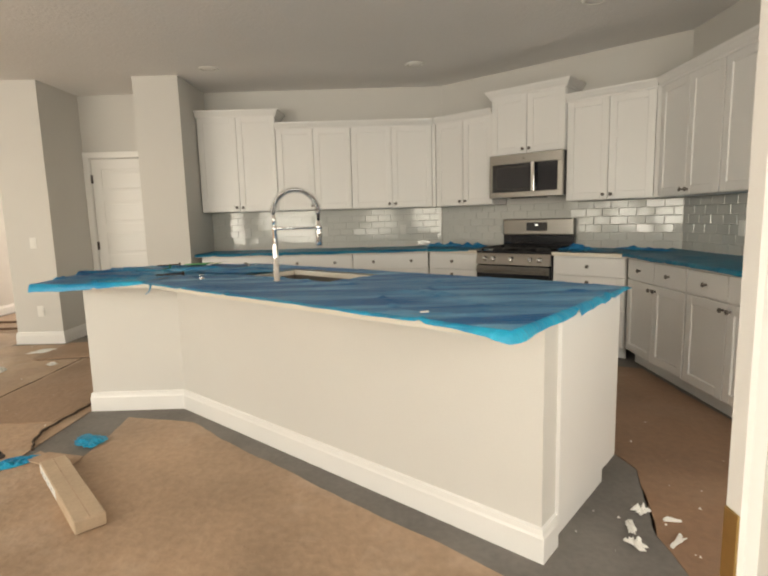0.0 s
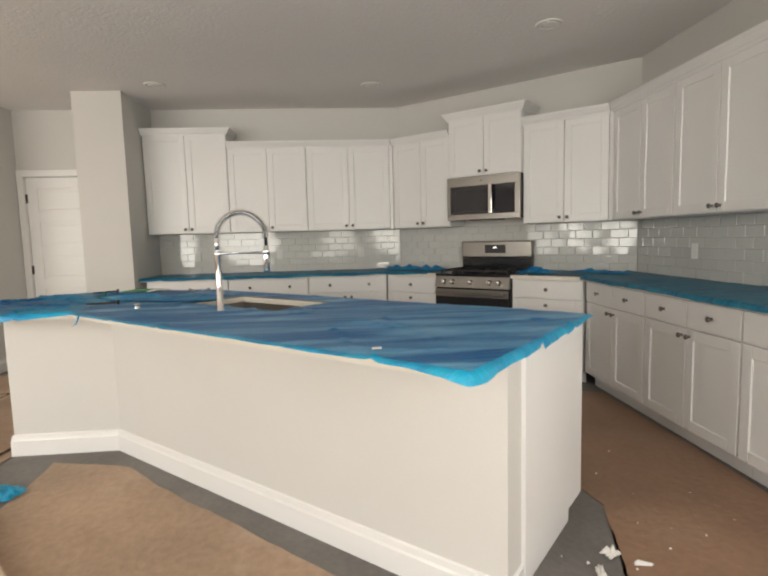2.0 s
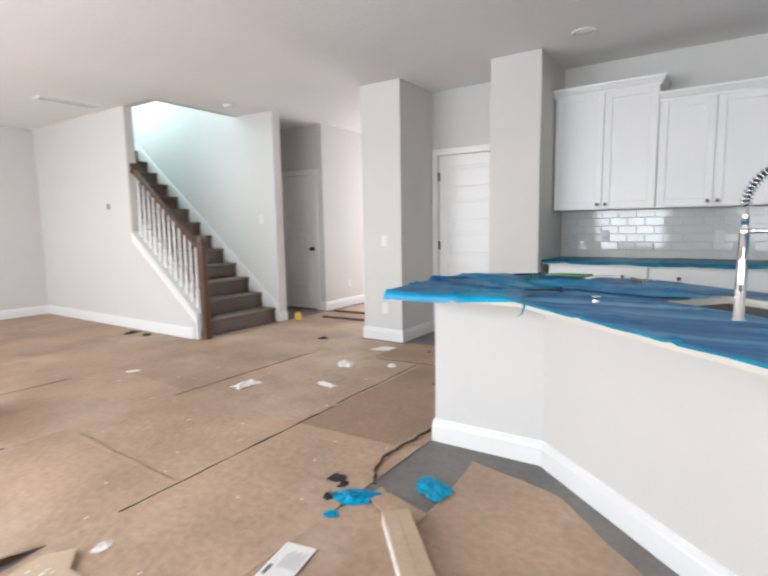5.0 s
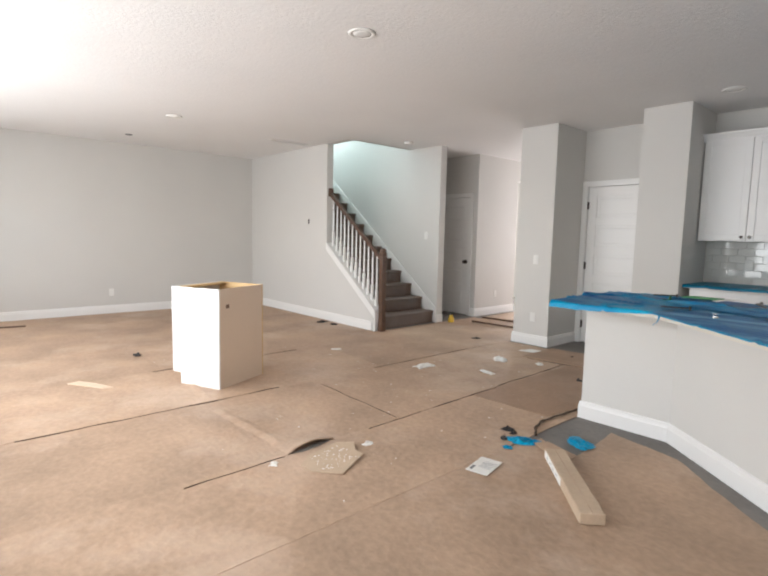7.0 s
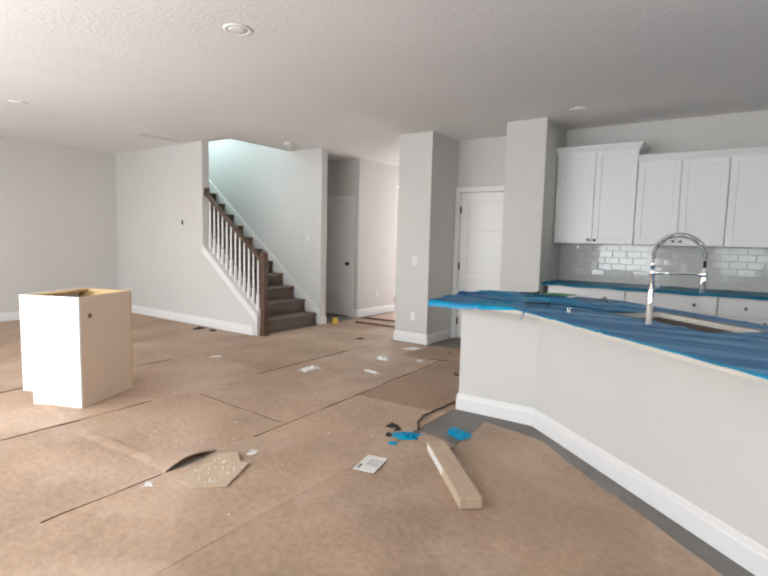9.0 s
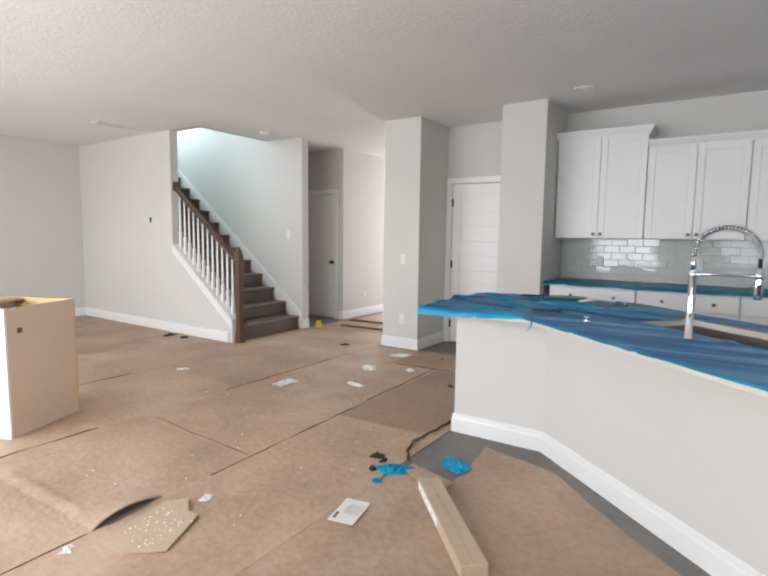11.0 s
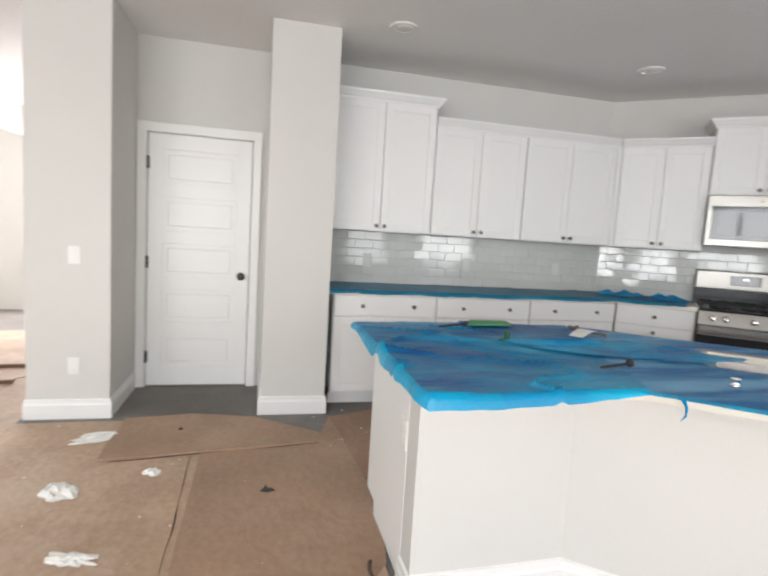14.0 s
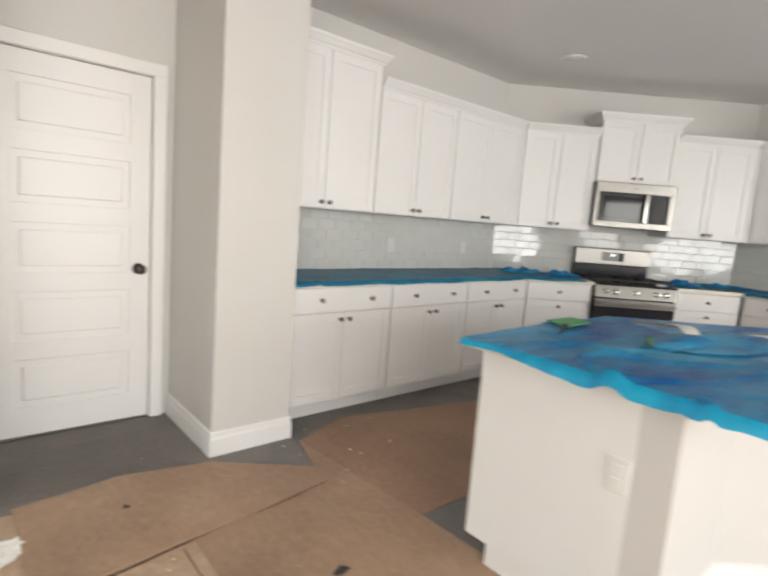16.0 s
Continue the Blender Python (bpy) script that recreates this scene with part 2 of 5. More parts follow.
def lathe(bm, profile, m=Matrix(), seg=20):
    """A turned shape: (radius, height) rows along local z."""
    rings = [[bm.verts.new(m @ Vector((r * math.cos(2 * math.pi * k / seg), r * math.sin(2 * math.pi * k / seg), z))) for k in range(seg)] for r, z in profile]
    for a, b in zip(rings, rings[1:]):
        for k in range(seg):
            bm.faces.new((a[k], a[(k + 1) % seg], b[(k + 1) % seg], b[k]))
    bm.faces.new(list(reversed(rings[0])))
    bm.faces.new(rings[-1])
    return bm


def part(name, bm, mat, parent=None, label="", m=None, smooth=False):
    """Links a bmesh as one mesh object, under a thing or part if one is given."""
    bmesh.ops.recalc_face_normals(bm, faces=bm.faces)
    me = bpy.data.meshes.new(name)
    bm.to_mesh(me)
    bm.free()
    me.materials.append(mat)
    if smooth:
        for p in me.polygons:
            p.use_smooth = True
    ob = new(name, me)
    if parent:
        ob.parent = parent
    if m is not None:
        ob.matrix_basis = m
    if label:
        tagged(ob, label)
    return ob


def share(name, ob, parent, m):
    o = new(name, ob.data)
    o.parent, o.matrix_basis = parent, m
    return o


def thing(name, m, label, category, group="", kind=""):
    ob = new(name)
    ob.matrix_basis = m
    return tagged(ob, label, category, group, kind)


def structure(name, bm, mat, label, category):
    return tagged(part(name, bm, mat), label, category, kind="structure")


# ---- plan ----
CH = 2.745                       # ceiling
AY = 5.33                        # wall with the long run of cabinets
CX = 4.68                        # wall with the short run
DEG_B = -40                      # the slanting wall between them
ub = Vector((math.cos(radians(DEG_B)), math.sin(radians(DEG_B))))
W0, W1 = Vector((2.75, AY)), Vector((CX, 3.71))
SY = -1.55                       # wall with windows and patio door
LX = -7.2                        # far living room wall
STY = 3.53                       # wall beside the stairs
TH = 0.13


def wall(name, pts, z0, z1, label, mat=None):
    return structure(name, prism(bmesh.new(), pts, z0, z1), mat or WALL, label, "wall")


floor = structure("floor", boxed(LX - 0.2, CX + 0.3, SY - 0.13, 10.2, -0.15, 0), CONC, "bare grey concrete slab under torn floor paper", "floor")
bm = bmesh.new()
vs = [bm.verts.new(p) for p in ((-400, -400, -0.16), (400, -400, -0.16), (400, 400, -0.16), (-400, 400, -0.16))]
bm.faces.new(vs)
structure("ground", bm, SOIL, "bare brown soil around the new house", "ground")

# kitchen walls
wall("wall_north", [(-0.0, AY), (2.75, AY), (2.75 + 0.05, AY + TH), (-0.0, AY + TH)], 0, CH, "greige painted wall behind the long cabinet run")
nb = Vector((-ub.y, ub.x))
wall("wall_slanted", [tuple(W0), tuple(W1), tuple(W1 + nb * TH + ub * 0.06), tuple(W0 + nb * TH - ub * 0.05)], 0, CH, "greige painted slanting wall behind the range")
wall("wall_east", [(CX, 3.71), (CX, SY), (CX + TH, SY), (CX + TH, 3.78)], 0, CH, "greige painted wall behind the short cabinet run")
wall("pilaster", [(-0.465, 4.585), (-0.0, 4.585), (-0.0, AY + TH), (-0.465, AY + TH)], 0, CH, "greige painted wall end beside the cabinets")
wall("column", [(-1.95, 4.59), (-1.452, 4.59), (-1.452, 5.40), (-1.95, 5.40)], 0, CH, "square greige drywall column with white baseboard")
DY = 5.29
DL, DR = -1.375, -0.585
wall("wall_garage_left", [(-1.452, DY), (DL - 0.02, DY), (DL - 0.02, DY + 0.12), (-1.452, DY + 0.12)], 0, CH, "narrow greige wall beside the panel door")
wall("wall_garage_right", [(DR + 0.02, DY), (-0.465, DY), (-0.465, DY + 0.12), (DR + 0.02, DY + 0.12)], 0, CH, "narrow greige wall beside the panel door")
wall("wall_garage_head", [(DL - 0.02, DY), (DR + 0.02, DY), (DR + 0.02, DY + 0.12), (DL - 0.02, DY + 0.12)], 2.06, CH, "greige wall above the panel door")
wall("wall_garage_back", [(-1.95, 5.8), (0.2, 5.8), (0.2, 5.9), (-1.95, 5.9)], 0, CH, "plain wall closing the space behind the door")
# living room
wall("wall_west", [(LX - TH, SY), (LX, SY), (LX, STY), (LX - TH, STY)], 0, CH, "long greige living room wall")
wall("wall_stair_front", [(LX - TH, STY), (-4.73, STY), (-4.73, STY + 0.115), (LX - TH, STY + 0.115)], 0, CH, "greige wall hiding the upper stairs")
wall("wall_stair_far", [(-9.2, 4.80), (-3.52, 4.80), (-3.52, 4.93), (-9.2, 4.93)], 0, 5.3, "tall greige wall along the stairs")
wall("wall_stair_front_upper", [(-9.2, STY), (-4.2, STY), (-4.2, STY + 0.115), (-9.2, STY + 0.115)], CH, 5.3, "upper stairwell wall")
wall("wall_stair_right_upper", [(-4.22, STY + 0.115), (-4.12, STY + 0.115), (-4.12, 4.80), (-4.22, 4.80)], CH, 5.3, "stairwell wall above the ceiling opening")
wall("wall_stair_back_upper", [(-9.2, STY + 0.115), (-9.1, STY + 0.115), (-9.1, 4.80), (-9.2, 4.80)], 0, 5.3, "end wall of the stairwell")
structure("ceiling_stairwell", boxed(-9.2, -4.12, STY, 4.93, 5.3, 5.4), CEIL, "white ceiling over the stairwell", "ceiling")
# hall
HX = -3.58
HDY = 5.82
HDR, HDL = -3.74, -4.46
wall("wall_hall_door_right", [(HDR + 0.02, HDY), (HX, HDY), (HX, HDY + 0.12), (HDR + 0.02, HDY + 0.12)], 0, CH, "shaded hall wall beside the closet door")
wall("wall_hall_door_left", [(-5.3, HDY), (HDL - 0.02, HDY), (HDL - 0.02, HDY + 0.12), (-5.3, HDY + 0.12)], 0, CH, "shaded hall wall beside the closet door")
wall("wall_hall_door_head", [(HDL - 0.02, HDY), (HDR + 0.02, HDY), (HDR + 0.02, HDY + 0.12), (HDL - 0.02, HDY + 0.12)], 2.06, CH, "shaded hall wall above the closet door")
wall("wall_side_hall_end", [(-5.4, 4.93), (-5.3, 4.93), (-5.3, 5.94), (-5.4, 5.94)], 0, CH, "end wall of the dark side hall")
wall("wall_closet_back", [(-5.3, 6.4), (HX - 0.12, 6.4), (HX - 0.12, 6.5), (-5.3, 6.5)], 0, CH, "closet back wall")
wall("wall_hall", [(HX - 0.12, HDY + 0.12), (HX, HDY + 0.12), (HX, 6.97), (HX - 0.12, 6.97)], 0, CH, "bright greige hall wall with white baseboard")
wall("wall_hall_head", [(HX - 0.12, 6.97), (HX, 6.97), (HX, 9.0), (HX - 0.12, 9.0)], 2.39, CH, "wall above the hall opening")
wall("wall_front_room", [(-6.6, 6.85), (-6.5, 6.85), (-6.5, 9.0), (-6.6, 9.0)], 0, CH, "bright wall of the front room")
wall("wall_front_room_side", [(-6.5, 6.85), (HX - 0.12, 6.85), (HX - 0.12, 6.95), (-6.5, 6.95)], 0, CH, "side wall of the front room")
wall("wall_front", [(-6.6, 9.0), (-1.8, 9.0), (-1.8, 9.12), (-6.6, 9.12)], 0, CH, "wall at the front of the house")
wall("wall_entry_side", [(-1.95, 5.40), (-1.82, 5.40), (-1.82, 9.0), (-1.95, 9.0)], 0, CH, "greige wall along the entry hall")
# window wall, with its openings
xs = [LX - TH] + [v for w in WINDOWS[:4] for v in w] + [1.41, 2.31] + list(WINDOWS[4]) + [CX + TH]
for i in range(0, len(xs), 2):
    wall("wall_south_pier", [(xs[i], SY - TH), (xs[i + 1], SY - TH), (xs[i + 1], SY), (xs[i], SY)], 0, CH, "greige wall between the windows")
for a, b in WINDOWS:
    wall("wall_south_sill", [(a, SY - TH), (b, SY - TH), (b, SY), (a, SY)], 0, SILL, "greige wall below a window")
    wall("wall_south_head", [(a, SY - TH), (b, SY - TH), (b, SY), (a, SY)], HEAD, CH, "greige wall above a window")
wall("wall_south_head_door", [(1.41, SY - TH), (2.31, SY - TH), (2.31, SY), (1.41, SY)], 2.06, CH, "greige wall above the patio door")

# ceiling: one mesh, open above the stairs
bm = bmesh.new()
box(bm, LX - TH, CX + 0.3, SY - TH, STY + 0.115, CH, CH + 0.12)
box(bm, -4.22, CX + 0.3, STY + 0.115, 4.80, CH, CH + 0.12)
box(bm, -3.52, CX + 0.3, 4.80, 4.925, CH, CH + 0.12)
box(bm, -6.7, CX + 0.3, 4.925, 10.2, CH, CH + 0.12)
structure("ceiling", bm, CEIL, "light textured drywall ceiling", "ceiling")

# baseboards
BB = [(0.0, 0.0), (0.016, 0.0), (0.016, 0.095), (0.012, 0.105), (0.010, 0.128), (0.0, 0.133)]


def baseboard(pts, label="white moulded baseboard along the wall", parent=None, name="baseboard", trim_mat=None):
    """A moulded board along a run of points; the room lies to the right of the way along them."""
    bm = bmesh.new()
    P = [Vector(p) for p in pts]
    rings = []
    for i, p in enumerate(P):
        d0 = (P[i] - P[i - 1]).normalized() if i else (P[1] - P[0]).normalized()
        d1 = (P[i + 1] - P[i]).normalized() if i < len(P) - 1 else d0
        n0, n1 = Vector((d0.y, -d0.x)), Vector((d1.y, -d1.x))
        n = (n0 + n1).normalized()
        k = 1 / max(0.3, n.dot(n0))
        rings.append([bm.verts.new((p.x + n.x * k * o, p.y + n.y * k * o, z + 0.001)) for o, z in BB])
    for a, b in zip(rings, rings[1:]):
        for k in range(len(BB)):
            bm.faces.new((a[k], a[(k + 1) % len(BB)], b[(k + 1) % len(BB)], b[k]))
    bm.faces.new(rings[0])
    bm.faces.new(list(reversed(rings[-1])))
    if parent:
        return part(name, bm, TRIM, parent)
    return structure(name, bm, TRIM, label, "baseboard")


baseboard([(LX, SY + 0.01), (LX, STY), (-3.60, STY)])
baseboard([(-3.52, 4.80), (-3.52, 4.93)], "white baseboard round the wall end beside the stairs")
baseboard([(HDR + 0.08, HDY), (HX, HDY), (HX, 6.97)])
baseboard([(-6.5, 6.95), (-6.5, 9.0)])
baseboard([(-1.95, 5.40), (-1.95, 4.59), (-1.452, 4.59), (-1.452, DY)], "white baseboard wrapped round the column")
baseboard([(-0.465, DY), (-0.465, 4.585), (-0.0, 4.585), (-0.0, 4.70)], "white baseboard wrapped round the wall end")
baseboard([(CX, 0.9), (CX, SY)])

# ---- doors ----


def panel_door(name, width, m, label, hinge_mat, knob_side=1, group="", height=2.03, columns=1, knob=True):
    """A moulded five-panel door in its cased frame; local x along the wall, front towards -y."""
    top = thing(name, m, label, "door", group, "structure")
    bm = bmesh.new()
    w = width
    box(bm, 0.003, w - 0.003, 0.012, 0.035, 0.012, height)
    rows, rail, st = 5, 0.105, 0.115
    ph = (height - 0.012 - 0.16 - 0.12 - rail * (rows - 1)) / rows
    for x0, x1 in ((0.003, st), (w - st, w - 0.003)):
        box(bm, x0, x1, 0.0, 0.014, 0.012, height, 0.003)
    z = 0.012
    for i in range(rows + 1):
        h = 0.16 if i == 0 else (0.12 if i == rows else rail)
        box(bm, st - 0.004, w - st + 0.004, 0.0, 0.014, z, z + h, 0.003)
        z += h
        if i < rows:
            box(bm, st + 0.035, w - st - 0.035, 0.004, 0.016, z + 0.035, z + ph - 0.035, 0.006)
            z += ph
    leaf = part("leaf", bm, TRIM, top)
    bm = bmesh.new()
    for x0, x1, z0, z1 in ((-0.075, -0.006, 0, height + 0.075), (w + 0.006, w + 0.075, 0, height + 0.075)):
        box(bm, x0, x1, -0.03, -0.012, z0, z1, 0.004)
    box(bm, -0.075, w + 0.075, -0.031, -0.012, height + 0.006, height + 0.078, 0.004)
    part("casing", bm, TRIM, top)
    bm = bmesh.new()
    box(bm, -0.02, -0.002, -0.012, 0.10, 0, height + 0.02)
    box(bm, w + 0.002, w + 0.02, -0.012, 0.10, 0, height + 0.02)
    box(bm, -0.02, w + 0.02, -0.012, 0.10, height + 0.004, height + 0.022)
    part("jamb", bm, TRIM, top)
    part("threshold", boxed(0, w, -0.01, 0.09, 0, 0.012, 0.003), STEEL, top)
    hx = 0.0 if knob_side > 0 else w
    for hz in (0.25, 1.02, 1.80):
        bm = bmesh.new()
        tube(bm, [(hx, -0.008, hz - 0.05), (hx, -0.008, hz + 0.05)], 0.008, 8)
        box(bm, hx - 0.014, hx + 0.014, -0.004, 0.002, hz - 0.045, hz + 0.045, 0.002)
        part("hinge", bm, hinge_mat, top)
    if knob:
        kx = w - 0.065 if knob_side > 0 else 0.065
        bm = bmesh.new()
        mm = pose(kx, 0, 0.93, 90)
        lathe(bm, [(0.032, -0.001), (0.034, 0.004), (0.03, 0.008), (0.013, 0.012), (0.012, 0.034), (0.024, 0.042), (0.029, 0.054), (0.026, 0.066), (0.012, 0.071)], mm, 18)
        part("door_knob", bm, BRONZE, top, "round dark bronze knob", smooth=True)
    return top


panel_door("door_1", DR - DL, pose(DL, DY + 0.004, 0), "closed white five-panel door with bronze knob", BRONZE, 1)
panel_door("door_2", HDR - HDL, pose(HDL, HDY + 0.004, 0), "closed white panel closet door in shade", BRONZE, 1)

# patio door: cased frame in the opening, right jamb inward on an added stub
wall("wall_jamb_stub", [(2.468, SY), (2.588, SY), (2.588, -0.32), (2.468, -0.32)], 0, CH, "added wall stub carrying the patio door's right jamb")
jamb = structure("trim_patio_jamb", boxed(2.45, 2.606, -0.32, -0.29, 0.001, 2.3, bevel=0.004), TRIM, "white right jamb of the patio door, set inward", "trim")
bm = boxed(2.4475, 2.4505, -0.316, -0.294, 0.84, 0.95, bevel=0.001)
part("strike_plate", bm, BRASS, jamb, "aged brass strike plate")
pf = thing("door_frame", pose(1.41, SY - TH, 0), "white patio door frame in the outer wall", "door frame", kind="structure")
for nm, a in (("jamb", (0, 0.03, -0.01, TH + 0.01, 0, 2.06)), ("jamb", (0.87, 0.90, -0.01, TH + 0.01, 0, 2.06)), ("head_jamb", (0.03, 0.87, -0.01, TH + 0.01, 2.03, 2.06)), ("threshold", (0.03, 0.87, -0.01, TH + 0.01, 0, 0.02))):
    part(nm, boxed(*a, bevel=0.003), TRIM if nm != "threshold" else STEEL, pf)

for a, b in WINDOWS:
    w = b - a
    wn = thing("window_1", pose(a, SY - TH, SILL), "white vinyl window looking onto bare yard, easternmost one added for light", "window", "living room windows", "structure")
    h = HEAD - SILL
    bm = bmesh.new()
    box(bm, 0, 0.05, 0.0, 0.07, 0, h, 0.003)
    box(bm, w - 0.05, w, 0.0, 0.07, 0, h, 0.003)
    box(bm, 0.05, w - 0.05, 0.0, 0.07, 0, 0.05, 0.003)
    box(bm, 0.05, w - 0.05, 0.0, 0.07, h - 0.05, h, 0.003)
    box(bm, 0.05, w - 0.05, 0.01, 0.06, h / 2 - 0.02, h / 2 + 0.02, 0.003)
    box(bm, w / 2 - 0.025, w / 2 + 0.025, 0.005, 0.065, 0.05, h - 0.05, 0.003)
    part("window_frame", bm, WHITE_PLASTIC, wn)
    part("window_sill", boxed(-0.03, w + 0.03, TH - 0.01, TH + 0.04, -0.025, 0.0, bevel=0.004), TRIM, wn)

# ---- kitchen cabinets ----
KNOB = None


def knob(parent, x, z, y=-0.001):
    """A small round cabinet knob on a front that faces -y."""
    global KNOB
    m = pose(x, y, z, 90)
    if KNOB is None:
        bm = bmesh.new()
        lathe(bm, [(0.009, 0), (0.0065, 0.004), (0.006, 0.014), (0.0145, 0.019), (0.016, 0.024), (0.013, 0.029), (0.005, 0.031)], Matrix(), 14)
        ob = part("knob", bm, NICKEL, parent, "dark nickel knob", m, True)
        KNOB = ob
        return ob
    return tagged(share("knob", KNOB, parent, m), "dark nickel knob")


def shaker(name, parent, x0, x1, z0, z1, knobs=(), flat=False):
    """A front with a flat recessed panel in a raised frame; its face lies at local y = -0.02."""
    g = 0.0025
    x0, x1, z0, z1 = x0 + g, x1 - g, z0 + g, z1 - g
    bm = bmesh.new()
    if flat:
        box(bm, 0, x1 - x0, 0, 0.02, 0, z1 - z0, 0.0025)
    else:
        w, h, s = x1 - x0, z1 - z0, 0.062
        box(bm, s - 0.004, w - s + 0.004, 0.009, 0.017, s - 0.004, h - s + 0.004)
        box(bm, 0, s, 0, 0.02, 0, h, 0.002)
        box(bm, w - s, w, 0, 0.02, 0, h, 0.002)
        box(bm, s, w - s, 0, 0.0198, 0, s, 0.002)
        box(bm, s, w - s, 0, 0.0198, h - s, h, 0.002)
    ob = part(name, bm, CAB, parent, m=pose(x0, -0.02, z0))
    for kx, kz in knobs:
        knob(ob, kx - x0, kz - z0)
    return ob


def crown(parent, w, z, d, left=True, right=True):
    """Stepped crown moulding along the front and the free ends."""
    prof = [(0.0, -0.012), (0.010, -0.012), (0.014, 0.004), (0.022, 0.010), (0.040, 0.040), (0.046, 0.046), (0.050, 0.062), (0.0, 0.062)]
    P = ([(0, d)] if left else []) + [(0, -0.02), (w, -0.02)] + ([(w, d)] if right else [])
    P = [Vector(p) for p in P]
    bm = bmesh.new()
    rings = []
    for i, p in enumerate(P):
        d0 = (P[i] - P[i - 1]).normalized() if i else (P[1] - P[0]).normalized()
        d1 = (P[i + 1] - P[i]).normalized() if i < len(P) - 1 else d0
        n0, n1 = Vector((d0.y, -d0.x)), Vector((d1.y, -d1.x))
        n = (n0 + n1).normalized()
        k = 1 / n.dot(n0)
        rings.append([bm.verts.new((p.x + n.x * k * o, p.y + n.y * k * o, z + h)) for o, h in prof])
    for a, b in zip(rings, rings[1:]):
        for k in range(len(prof)):
            bm.faces.new((a[k], a[(k + 1) % len(prof)], b[(k + 1) % len(prof)], b[k]))
    bm.faces.new(rings[0])
    bm.faces.new(list(reversed(rings[-1])))
    part("crown_moulding", bm, CAB, parent)


def upper_cabinet(m, w, z0, z1, label, left=False, right=False, depth=0.31, name="upper_cabinet"):
    c = thing(name, m, label, "cabinet", "upper kitchen cabinets")
    part("body", boxed(0.001, w - 0.001, 0.0, depth - 0.003, z0, z1, bevel=0.0015), CAB, c)
    k = 0.045
    shaker("door", c, 0.004, w / 2, z0 + 0.004, z1 - 0.004, [(w / 2 - 0.034, z0 + k)])
    shaker("door", c, w / 2, w - 0.004, z0 + 0.004, z1 - 0.004, [(w / 2 + 0.034, z0 + k)])
    crown(c, w, z1, depth - 0.003, left, right)
    return c


UB = 1.372
upper_cabinet(pose(0.006, 5.02, 0), 0.869, UB, 2.41, "tall white shaker wall cabinet with crown", True, True)
upper_cabinet(pose(0.875, 5.02, 0), 0.83, UB, 2.265, "white shaker wall cabinet with two doors")
upper_cabinet(pose(1.705, 5.02, 0), 0.90, UB, 2.265, "white shaker wall cabinet beside the bend")


def on_b(s, d):
    """A pose on the slanting wall: s along it, d out from it."""
    p = W0 + ub * s - nb * d
    return pose(p.x, p.y, 0, 0, 0, DEG_B)


upper_cabinet(on_b(0.135, 0.31), 0.70, UB, 2.265, "white shaker wall cabinet beside the microwave")
upper_cabinet(on_b(0.835, 0.335), 0.76, 1.845, 2.41, "short raised white cabinet over the microwave", True, True, 0.335)
upper_cabinet(on_b(1.595, 0.31), 0.75, UB, 2.265, "white shaker wall cabinet beside the microwave")
for k, (y0, w) in enumerate(((3.545, 0.80), (2.745, 0.84), (1.905, 0.84))):
    upper_cabinet(pose(CX - 0.31, y0, 0, 0, 0, -90), w, UB, 2.265, "white shaker wall cabinet on the short run", False, k == 2)


for pts in ([(2.6055, 5.0), (2.6405, 4.991), (2.70, 5.16), (2.6055, 5.16)], [(4.3345, 3.5705), (4.3505, 3.5455), (4.50, 3.5455), (4.42, 3.68)]):
    ob = part("cabinet_filler", prism(bmesh.new(), pts, UB, 2.325), CAB)
    tagged(ob, "narrow white filler closing a cabinet bend", "cabinet filler", "cabinet fillers")


def base_cabinet(m, w, label, drawers=1, doors=2, stack=False, depth=0.585):
    c = thing("base_cabinet", m, label, "cabinet", "base kitchen cabinets")
    part("body", boxed(0.001, w - 0.001, 0.0, depth - 0.003, 0.105, 0.883, bevel=0.0015), CAB, c)
    part("toe_kick", boxed(0.001, w - 0.001, 0.07, 0.085, 0.001, 0.105), CAB, c)
    if stack:
        for z0, z1 in ((0.715, 0.875), (0.425, 0.71), (0.115, 0.42)):
            shaker("drawer_front", c, 0.004, w - 0.004, z0, z1, [(w / 2, (z0 + z1) / 2 if z1 > 0.8 else z1 - 0.05)], z1 > 0.8)
        return c
    n = drawers
    for i in range(n):
        a, b = 0.004 + (w - 0.008) * i / n, 0.004 + (w - 0.008) * (i + 1) / n
        ks = [((a + b) / 2, 0.795)] if n > 1 else [(a + (b - a) * 0.27, 0.795), (a + (b - a) * 0.77, 0.795)]
        shaker("drawer_front", c, a, b, 0.715, 0.875, ks, True)
    shaker("door", c, 0.004, w / 2, 0.115, 0.71, [(w / 2 - 0.034, 0.665)])
    shaker("door", c, w / 2, w - 0.004, 0.115, 0.71, [(w / 2 + 0.034, 0.665)])
    return c


for x in (0.055, 0.88, 1.705):
    base_cabinet(pose(x, AY - 0.588, 0), 0.823, "white shaker base cabinet with wide drawer")
base_cabinet(on_b(0.225, 0.588), 0.605, "white drawer stack beside the gas range", stack=True)
base_cabinet(on_b(1.60, 0.588), 0.625, "white drawer stack beside the gas range", stack=True)
for y in (3.42, 2.58, 1.74):
    base_cabinet(pose(CX - 0.588, y, 0, 0, 0, -90), 0.838, "white shaker base cabinet on the short run", 2)

